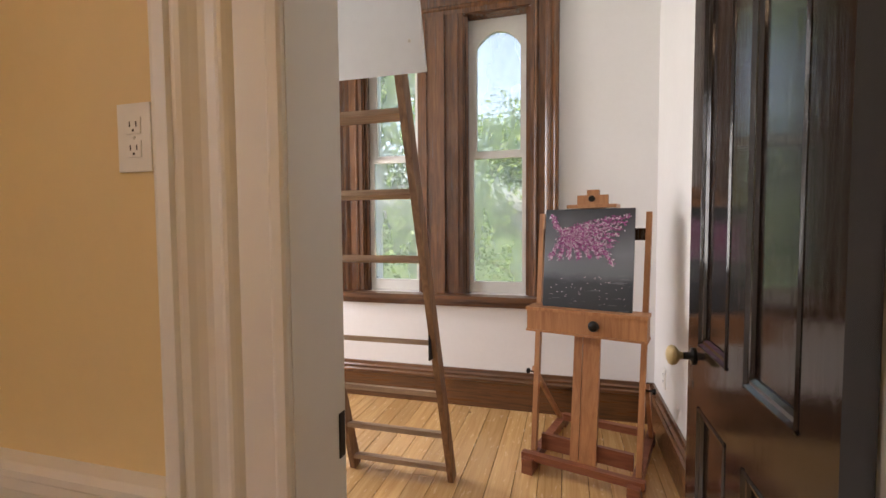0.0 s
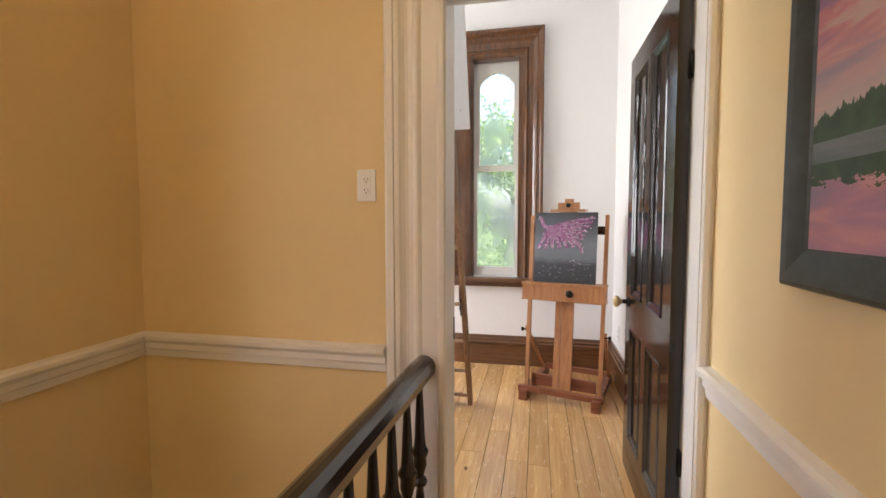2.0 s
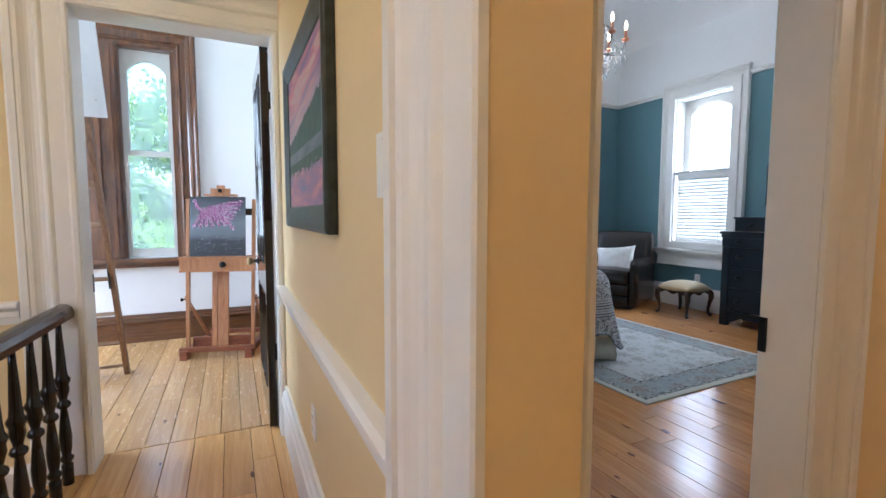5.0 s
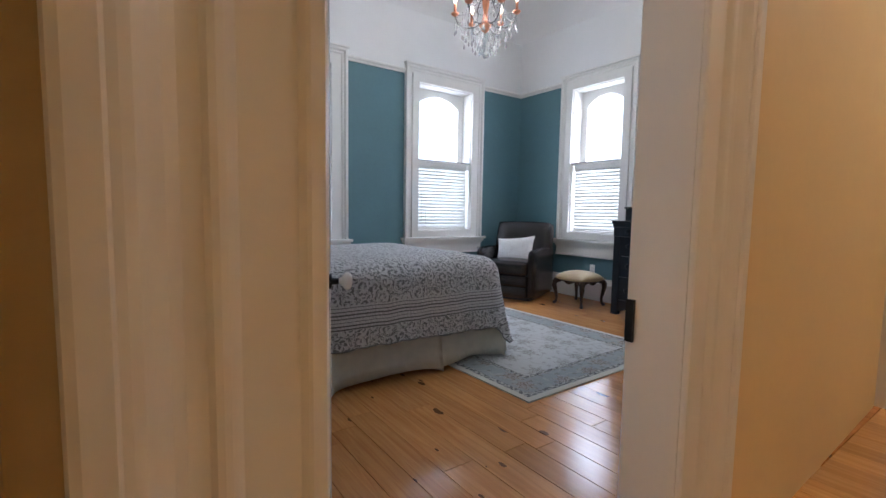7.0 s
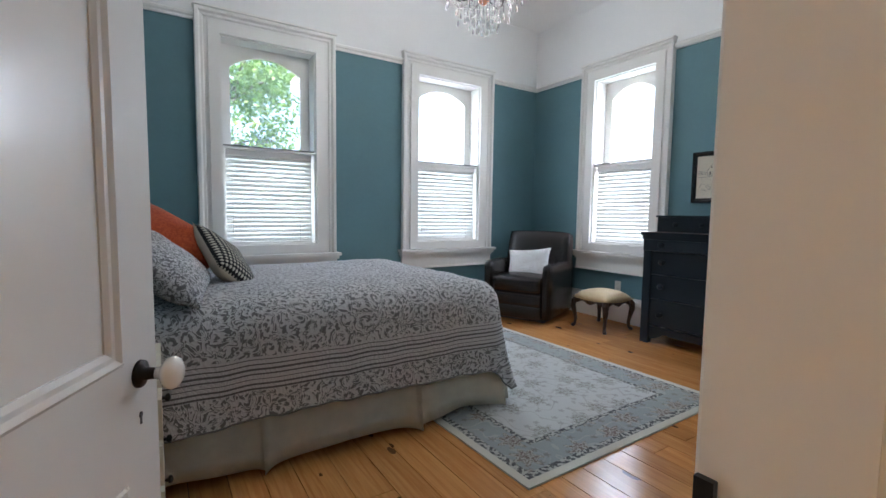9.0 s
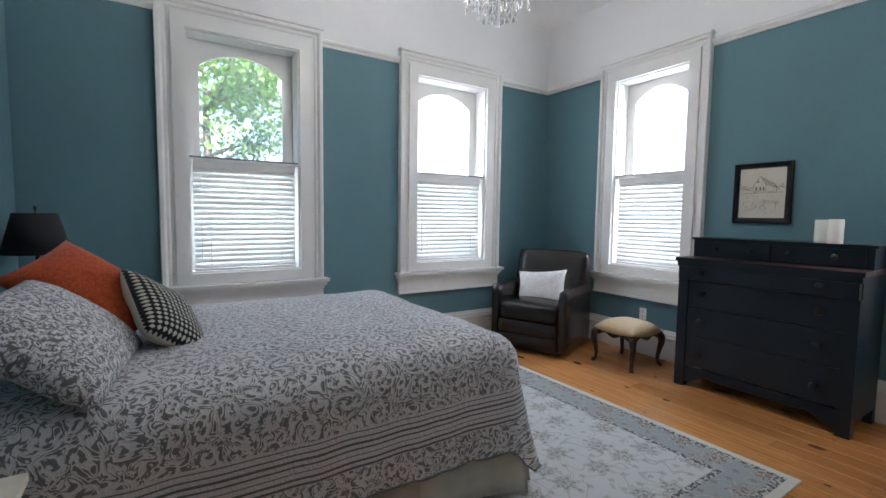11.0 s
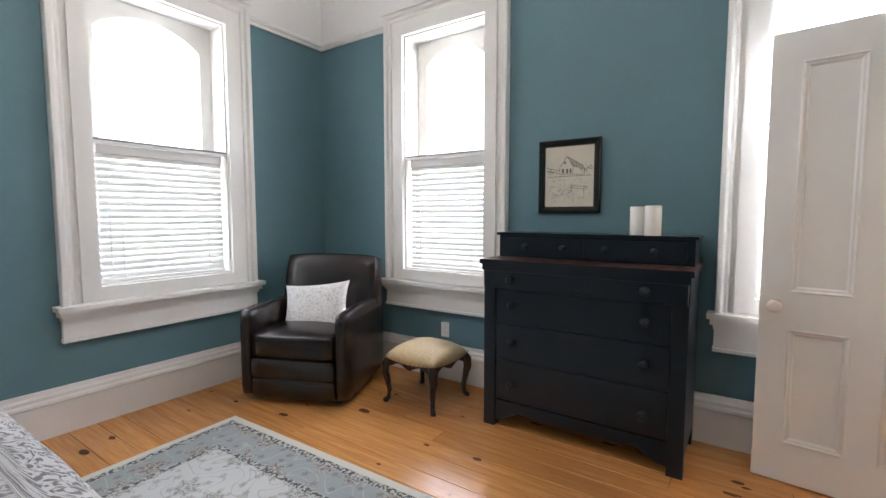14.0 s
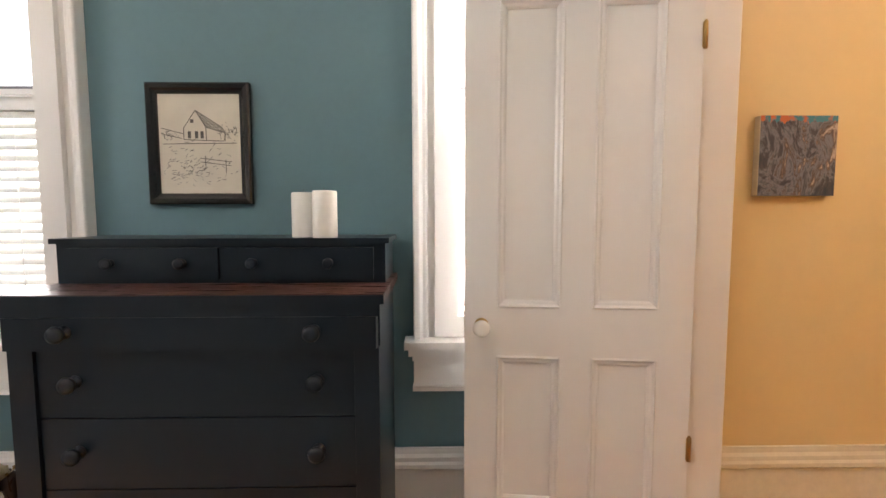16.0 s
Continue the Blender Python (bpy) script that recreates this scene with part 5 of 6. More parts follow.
# ---- bedroom: footstool ----
def stool(at):
    ob = thing("footstool", "carved walnut footstool with a cream damask seat", "footstool", at)
    bm = bmesh.new()
    uvl = bm.loops.layers.uv.new("uv")
    n, g = 20, {}

    def rim(a, c):
        """Serpentine outline: each side bows out and dips in the middle."""
        return Vector((0.213 * a * (1 + 0.085 * (1 - c * c)), 0.213 * c * (1 + 0.085 * (1 - a * a)), 0))
    for i in range(n + 1):
        for j in range(n + 1):
            a, c = 2 * i / n - 1, 2 * j / n - 1
            e = max(0.0, (1 - abs(a) ** 3.2) * (1 - abs(c) ** 3.2))
            low = 0.322 - 0.014 * (1 - min(abs(a), abs(c)) ** 2)
            g[i, j] = bm.verts.new(rim(a, c) + Vector((0, 0, low + (0.412 - low) * e ** 0.55)))
    for i in range(n):
        for j in range(n):
            f = bm.faces.new((g[i, j], g[i + 1, j], g[i + 1, j + 1], g[i, j + 1]))
            f.smooth = True
            for lp in f.loops:
                lp[uvl].uv = lp.vert.co.xy
    edge = [g[i, 0] for i in range(n)] + [g[n, j] for j in range(n)] + [g[i, n] for i in range(n, 0, -1)] + [g[0, j] for j in range(n, 0, -1)]
    bm.faces.new(edge[::-1])
    part("seat", bm, DAMASK, ob)
    bm = bmesh.new()
    for s in (-1, 1):
        for ax in (0, 1):
            n = 12
            top, low = [], []
            for i in range(n + 1):
                u = -0.18 + 0.36 * i / n
                zb = 0.275 - 0.016 * math.cos(u / 0.18 * math.pi * 2)
                top.append((u, 0.318))
                low.append((u, zb))
            for d0, d1 in ((0.185, 0.203),):
                fr = [bm.verts.new((u, s * d1, z) if ax == 0 else (s * d1, u, z)) for u, z in top + low[::-1]]
                bk = [bm.verts.new((u, s * d0, z) if ax == 0 else (s * d0, u, z)) for u, z in top + low[::-1]]
                bm.faces.new(fr)
                bm.faces.new(bk[::-1])
                k = len(fr)
                for i in range(k):
                    bm.faces.new((fr[i], fr[(i + 1) % k], bk[(i + 1) % k], bk[i]))
    part("apron", bm, STOOLWOOD, ob)
    for sx in (-1, 1):
        for sy in (-1, 1):
            bm = bmesh.new()
            pts = [(0.185, 0.31), (0.205, 0.27), (0.208, 0.22), (0.196, 0.15), (0.186, 0.08), (0.192, 0.03), (0.206, 0.012), (0.210, 0.0)]
            tube(bm, [(sx * p, sy * p, z) for p, z in pts], [0.031, 0.034, 0.029, 0.021, 0.017, 0.017, 0.021, 0.017], 10)
            part("leg", bm, STOOLWOOD, ob)
    bm = bmesh.new()
    for k in range(13):
        u = -0.96 + 1.92 * k / 12
        for a, c in ((u, 1), (u, -1), (1, u), (-1, u)):
            q = rim(a, c) * 1.006
            bmesh.ops.create_icosphere(bm, subdivisions=1, radius=0.0058, matrix=Matrix.Translation((q.x, q.y, 0.329 - 0.014 * (1 - u * u))))
    tagged(part("nail_trim", bm, BRASS, ob, "row of brass nail heads"), kind="stuff")
    return ob


DAMASK = patterned("gold_cream_damask", (0.63, 0.49, 0.29), (0.56, 0.42, 0.225), 11, 0.3, 0.8)
DAMASK.node_tree.nodes["Principled BSDF"].inputs["Roughness"].default_value = 0.42
DAMASK.node_tree.nodes["Principled BSDF"].inputs["Specular IOR Level"].default_value = 0.5
stool(pose(6.885, 2.055, 0, 0, 0, -1))


# ---- bedroom: dresser ----
def dresser():
    """Front faces -x; local x across (towards -y in the room), local y to the back."""
    at = pose(6.785, 0.987, 0, 0, 0, -90)
    ob = thing("dresser", "dark navy painted antique dresser with a worn brown top", "dresser", at)
    hw, d = 0.555, 0.465
    for s in (-1, 1):
        lo, hi = sorted((s * (hw - 0.028), s * hw))
        part("side_panel", boxes((lo, hi, 0.03, d, 0.10, 1.005), bev=0.002), DRESSER, ob)
        bm = bmesh.new()
        lo, hi = sorted((s * (hw - 0.075), s * hw))
        box(bm, lo, hi, 0, 0.06, 0.0, 0.865)
        bevel(bm, 0.004, 2)
        part("front_post", bm, DRESSER, ob)
        lo, hi = sorted((s * (hw - 0.05), s * hw))
        part("back_leg", boxes((lo, hi, d - 0.05, d, 0.0, 0.0995), bev=0.003), DRESSER, ob)
    part("back_panel", boxes((-hw + 0.028, hw - 0.028, d - 0.012, d - 0.001, 0.10, 1.0)), DRESSER, ob)
    # shaped apron between the feet
    bm = bmesh.new()
    n = 28
    up, low = [], []
    for i in range(n + 1):
        u = -0.48 + 0.96 * i / n
        e = abs(u) / 0.48
        zb = 0.095 if e < 0.72 else 0.095 - 0.055 * math.sin((e - 0.72) / 0.28 * math.pi / 2)
        if 0.60 < e < 0.72:
            zb += 0.012 * math.sin((e - 0.60) / 0.12 * math.pi)
        up.append((u, 0.165))
        low.append((u, zb))
    fr = [bm.verts.new((u, 0.012, z)) for u, z in up + low[::-1]]
    bk = [bm.verts.new((u, 0.036, z)) for u, z in up + low[::-1]]
    bm.faces.new(fr)
    bm.faces.new(bk[::-1])
    for i in range(len(fr)):
        bm.faces.new((fr[i], fr[(i + 1) % len(fr)], bk[(i + 1) % len(fr)], bk[i]))
    part("apron", bm, DRESSER, ob)
    part("worktop", boxes((-hw - 0.018, hw + 0.018, -0.026, d, 1.006, 1.036), bev=0.004, seg=2), DRESSER_TOP, ob, "worn red-brown wooden top")
    part("top_nosing", boxes((-hw - 0.019, hw + 0.019, -0.0305, -0.0265, 1.006, 1.034), bev=0.0015), DRESSER, ob, "dark navy top edge")
    part("frieze", boxes((-hw - 0.006, hw + 0.006, -0.020, 0.06, 0.968, 1.0055), bev=0.002), DRESSER, ob)
    turn = Matrix.Rotation(radians(90), 3, "X")

    def turned(parent, x, y, z, s=1.0):
        bm = bmesh.new()
        lathe(bm, [(0.020 * s, 0), (0.020 * s, 0.004), (0.010 * s, 0.008), (0.010 * s, 0.018 * s), (0.022 * s, 0.026 * s), (0.026 * s, 0.034 * s), (0.024 * s, 0.042 * s), (0.012 * s, 0.047 * s), (0.001, 0.048 * s)], (x, y, z), turn, 16)
        part("knob", bm, DRESSER, parent)
    d1 = part("drawer", boxes((-hw + 0.006, hw - 0.006, -0.018, 0.05, 0.868, 0.967), bev=0.006, seg=2), DRESSER, ob)
    for s in (-1, 1):
        turned(d1, s * 0.365, -0.018, 0.925 if s < 0 else 0.925)
    for z0, z1, kz in ((0.652, 0.862, 0.765), (0.425, 0.648, 0.545), (0.175, 0.421, 0.283)):
        dr = part("drawer", boxes((-0.478, 0.478, 0.010, 0.06, z0, z1), bev=0.004, seg=2), DRESSER, ob)
        for s in (-1, 1):
            turned(dr, s * 0.365, 0.010, kz)
    box_b = boxes((-hw, hw, 0.20, d - 0.003, 1.0365, 1.172), bev=0.003)
    part("upper_case", box_b, DRESSER, ob)
    part("upper_top", boxes((-hw - 0.014, hw + 0.014, 0.186, d - 0.002, 1.1725, 1.190), bev=0.004, seg=2), DRESSER, ob)
    for x0, x1, kx in ((-0.515, -0.01, (-0.37, -0.13)), (0.01, 0.515, (0.11, 0.365))):
        dr = part("drawer", boxes((x0, x1, 0.190, 0.1995, 1.05, 1.158), bev=0.003), DRESSER, ob)
        for k in kx:
            turned(dr, k, 0.190, 1.106, 0.72)
    return ob


dresser()
for x, y, h in ((7.042, 0.722, 0.156), (7.005, 0.640, 0.160)):
    ob = thing("candle", "white pillar candle on the dresser top", "candle", pose(x, y, 1.1905), "candles on the dresser")
    bm = bmesh.new()
    lathe(bm, [(0.001, 0), (0.041, 0.0), (0.042, 0.004), (0.042, h - 0.005), (0.039, h), (0.030, h - 0.003), (0.001, h - 0.006)], (0, 0, 0), None, 26)
    part("wax", bm, WAX, ob)
    bm = bmesh.new()
    tube(bm, [(0, 0, h - 0.006), (0.001, 0.001, h + 0.006), (0.004, 0.002, h + 0.012)], 0.0013, 6)
    part("wick", bm, SLOT, ob)


# ---- pictures ----
def frame_ring(bm, w, h, prof):
    """Picture frame in the xz plane, front to -y: profile (inset from the outer edge, depth towards the viewer), mitred."""
    rings = []
    for ins, dep in prof:
        rings.append([bm.verts.new((sx * (w / 2 - ins), -dep, sz * (h / 2 - ins))) for sx, sz in ((-1, -1), (1, -1), (1, 1), (-1, 1))])
    k = len(rings)
    for a in range(k):
        r0, r1 = rings[a], rings[(a + 1) % k]
        for i in range(4):
            bm.faces.new((r0[i], r0[(i + 1) % 4], r1[(i + 1) % 4], r1[i]))


def ink(bm, a, c, w=0.0016, y=-0.0125):
    w *= 1.7
    beam(bm, (a[0], y, a[1]), (c[0], y, c[1]), w, 0.0008, (0, 1, 0))


def barn_picture():
    at = pose(7.287, 1.194, 1.550, 0, 0, -90)
    ob = thing("framed_drawing", "ink drawing of a barn in a black frame", "picture", at)
    w, h = 0.405, 0.475
    bm = bmesh.new()
    frame_ring(bm, w, h, [(0, 0), (0, 0.022), (0.006, 0.028), (0.022, 0.026), (0.030, 0.020), (0.040, 0.018), (0.044, 0.010), (0.044, 0)])
    part("frame", bm, BALUSTER, ob, "black moulded frame")
    part("paper", boxes((-w / 2 + 0.043, w / 2 - 0.043, -0.0118, -0.001, -h / 2 + 0.043, h / 2 - 0.043)), PAPER, ob, "cream drawing paper")
    bm = bmesh.new()
    P = {"a": (-0.062, 0.018), "b": (-0.062, 0.062), "c": (-0.014, 0.132), "d": (0.026, 0.066), "e": (0.026, 0.014), "f": (0.088, 0.066), "g": (0.100, 0.044), "h": (0.100, 0.012)}
    for s in ("ab", "bc", "cd", "de", "ae", "eh", "gh", "dg", "cf", "fg"):
        ink(bm, P[s[0]], P[s[1]])
    random.seed(5)
    for k in range(16):
        f = k / 15
        ink(bm, (-0.014 + 0.102 * f, 0.132 - 0.066 * f), (0.026 + 0.074 * f, 0.066 - 0.022 * f), 0.0008)
    for x in (-0.04, -0.012, 0.01):
        box(bm, x - 0.006, x + 0.006, -0.0128, -0.0119, 0.022, 0.05)
    box(bm, -0.035, -0.022, -0.0128, -0.0119, 0.083, 0.097)
    for k in range(130):
        x, z = random.uniform(-0.14, 0.14), random.uniform(-0.165, 0.015)
        if random.random() < 0.5:
            x, z = random.gauss(-0.04, 0.05), random.gauss(-0.10, 0.025)
        x, z = max(-0.145, min(0.145, x)), max(-0.17, min(0.02, z))
        a = random.gauss(0.1, 0.5)
        l = random.uniform(0.004, 0.02)
        ink(bm, (x, z), (max(-0.15, min(0.15, x + l * math.cos(a))), z + l * math.sin(a)), 0.0009)
    for k in range(60):
        x, z = random.uniform(0.075, 0.15), random.gauss(0.045, 0.012)
        ink(bm, (x, z), (min(0.152, x + random.gauss(0, 0.006)), z + random.gauss(0, 0.008)), 0.001)
    for k in range(30):
        x, z = random.uniform(-0.15, -0.08), random.gauss(0.035, 0.010)
        ink(bm, (x, z), (x + random.gauss(0, 0.004), z + random.gauss(0, 0.007)), 0.001)
    for a, c in (((0.0, -0.055), (0.12, -0.07)), ((0.0, -0.07), (0.12, -0.085)), ((0.02, -0.045), (0.02, -0.10)), ((0.10, -0.06), (0.10, -0.115)), ((-0.145, -0.0), (0.145, 0.004)), ((-0.15, 0.062), (-0.062, 0.040)), ((-0.15, 0.04), (-0.07, 0.022)), ((-0.062, 0.040), (-0.062, 0.018))):
        ink(bm, a, c, 0.0016)
    part("ink_drawing", bm, INK, ob, "dark brown ink drawing")


PAPER = plain("aged_cream_paper", (0.66, 0.61, 0.51), 0.85, 0, 0.2, 0.05, 9)
INK = plain("brown_black_ink", (0.11, 0.10, 0.09), 0.8)
barn_picture()


def sunset_material():
    """Loose landscape in paint: pink and violet evening sky, dark tree line, rippled water."""
    m, nt, b = mat("sunset_lake_paint")
    v = coords(nt)
    xyz = nt.nodes.new("ShaderNodeSeparateXYZ")
    nt.links.new(v, xyz.inputs[0])
    x, z = xyz.outputs[0], xyz.outputs[2]
    streak = noise_tex(nt, coords(nt, (2.2, 1, 11)), 1.3, 5, 0.55, 0.4)
    lean = nt.nodes.new("ShaderNodeMapping")
    lean.inputs["Rotation"].default_value = (0, radians(24), 0)
    lean.inputs["Scale"].default_value = (1.6, 1, 13)
    nt.links.new(v, lean.inputs["Vector"])
    sk = noise_tex(nt, lean.outputs[0], 1.3, 5, 0.55, 0.5)
    skyc = ramp(nt, sk, (0.30, (0.13, 0.12, 0.30)), (0.44, (0.30, 0.17, 0.33)), (0.52, (0.56, 0.22, 0.26)), (0.60, (0.55, 0.42, 0.42)), (0.72, (0.60, 0.23, 0.22)))
    low = op(nt, "MULTIPLY", op(nt, "SUBTRACT", 0.16, z), 5.0)
    skyc = mix(nt, op(nt, "MAXIMUM", op(nt, "MINIMUM", low, 0.7), 0.0), skyc, (0.62, 0.53, 0.50))
    water = ramp(nt, streak, (0.3, (0.20, 0.22, 0.38)), (0.47, (0.42, 0.22, 0.32)), (0.58, (0.58, 0.28, 0.33)), (0.72, (0.60, 0.42, 0.46)))
    rough_edge = op(nt, "MULTIPLY", op(nt, "SUBTRACT", noise_tex(nt, coords(nt, (34, 1, 1)), 1.0, 4, 0.8), 0.5), 0.09)
    top = op(nt, "ADD", op(nt, "ADD", op(nt, "MULTIPLY", x, 0.13), 0.045), rough_edge)
    refl_edge = op(nt, "MULTIPLY", op(nt, "SUBTRACT", noise_tex(nt, coords(nt, (22, 1, 70)), 1.0, 3, 0.7), 0.5), 0.11)
    refl = op(nt, "ADD", -0.125, refl_edge)
    tree = ramp(nt, noise_tex(nt, coords(nt, (9, 1, 9)), 2.0, 4), (0.3, (0.022, 0.055, 0.035)), (0.7, (0.05, 0.11, 0.065)))
    mist = ramp(nt, streak, (0.35, (0.075, 0.13, 0.125)), (0.65, (0.20, 0.22, 0.26)))
    col = mix(nt, op(nt, "LESS_THAN", z, top), skyc, tree)
    col = mix(nt, op(nt, "LESS_THAN", z, -0.045), col, mist)
    col = mix(nt, op(nt, "LESS_THAN", z, -0.085), col, tree)
    col = mix(nt, op(nt, "LESS_THAN", z, refl), col, water)
    nt.links.new(col, b.inputs["Base Color"])
    b.inputs["Roughness"].default_value = 0.55
    bump(nt, b, noise_tex(nt, coords(nt, (40, 40, 90)), 1.0, 4), 0.3, 0.003)
    return m


def sunset_picture():
    at = pose(2.138, 0.022, 1.497, 0, 0, -90)
    ob = thing("framed_painting", "sunset lake painting in a wide dark green-black frame", "painting", at)
    w, h = 0.895, 0.66
    bm = bmesh.new()
    frame_ring(bm, w, h, [(0, 0), (0, 0.024), (0.004, 0.030), (0.012, 0.033), (0.03, 0.032), (0.058, 0.026), (0.076, 0.022), (0.082, 0.016), (0.082, 0)])
    part("frame", bm, FRAME_GREEN, ob, "dark green-black scooped frame")
    part("canvas", boxes((-w / 2 + 0.081, w / 2 - 0.081, -0.018, -0.001, -h / 2 + 0.081, h / 2 - 0.081)), sunset_material(), ob, "painted canvas of a pink lake sunset")


FRAME_GREEN = plain("green_black_frame_paint", (0.022, 0.028, 0.024), 0.38, 0, 0.5, 0.5, 22, 0.2)
sunset_picture()


def abstract_material():
    m, nt, b = mat("abstract_daubs")
    v = coords(nt, (1, 1, 0.6))
    n = noise_tex(nt, v, 10, 6, 0.72, 1.3)
    c = ramp(nt, n, (0.33, (0.02, 0.035, 0.06)), (0.44, (0.07, 0.07, 0.085)), (0.50, (0.20, 0.22, 0.27)), (0.56, (0.09, 0.055, 0.045)), (0.64, (0.55, 0.45, 0.40)))
    xyz = nt.nodes.new("ShaderNodeSeparateXYZ")
    nt.links.new(coords(nt), xyz.inputs[0])
    hot = ramp(nt, noise_tex(nt, v, 30, 3), (0.45, (0.05, 0.25, 0.33)), (0.55, (0.62, 0.16, 0.06)))
    edge = op(nt, "ADD", xyz.outputs[2], op(nt, "MULTIPLY", noise_tex(nt, coords(nt, (40, 1, 1)), 1, 3), 0.06))
    c = mix(nt, op(nt, "GREATER_THAN", edge, 0.165), c, hot)
    nt.links.new(c, b.inputs["Base Color"])
    b.inputs["Roughness"].default_value = 0.5
    bump(nt, b, n, 0.5, 0.006)
    return m


ob = thing("abstract_painting", "small square abstract canvas in blue, grey and rust", "painting", pose(7.268, -1.186, 1.50, 0, 0, -90))
part("canvas", boxes((-0.155, 0.155, -0.032, -0.001, -0.158, 0.158), bev=0.003, seg=2), abstract_material(), ob)
part("canvas_edge", boxes((-0.158, -0.1555, -0.031, -0.001, -0.157, 0.157)), PAPER, ob, "bare cream edge of the canvas")


def plate(name, label, cat, at, kind):
    """Wall plate in the xz plane, front to -y."""
    ob = thing(name, label, cat, at)
    part("cover", boxes((-0.036, 0.036, -0.006, 0, -0.058, 0.058), bev=0.003, seg=2), PLATE, ob)
    if kind == "outlet":
        for z in (0.02, -0.02):
            part("socket", boxes((-0.016, 0.016, -0.0078, -0.0058, z - 0.014, z + 0.014), bev=0.004, seg=2), PLATE, ob)
            bm = boxes((-0.008, -0.006, -0.0084, -0.0075, z - 0.002, z + 0.007), (0.006, 0.008, -0.0084, -0.0075, z - 0.002, z + 0.007), (-0.002, 0.002, -0.0084, -0.0075, z - 0.010, z - 0.006))
            part("slot", bm, SLOT, ob)
    else:
        part("rocker", boxes((-0.016, 0.016, -0.009, -0.0058, -0.033, 0.033), bev=0.002), PLATE, ob)
    for z in ((-0.045, 0.045) if kind != "outlet" else (0.0,)):
        bm = bmesh.new()
        lathe(bm, [(0.003, 0), (0.003, 0.001), (0.001, 0.0014)], (0, -0.006, z), Matrix.Rotation(radians(90), 3, "X"), 8)
        part("screw", bm, PLATE, ob)


plate("wall_outlet", "white electrical outlet on the yellow stairwell wall", "outlet", pose(0.972, 0.9495, 1.437), "outlet")
plate("wall_outlet", "white electrical outlet low on the corridor wall", "outlet", pose(2.1395, 0.03, 0.468, 0, 0, -90), "outlet")
plate("wall_outlet", "white electrical outlet under the bedroom window", "outlet", pose(7.2895, 2.17, 0.395, 0, 0, -90), "outlet")
plate("wall_outlet", "white electrical outlet on the studio wall", "outlet", pose(2.2345, 3.12, 0.40, 0, 0, -90), "outlet")
plate("light_switch", "white rocker light switch on the corridor wall", "switch", pose(2.1395, -0.818, 1.309, 0, 0, -90), "switch")


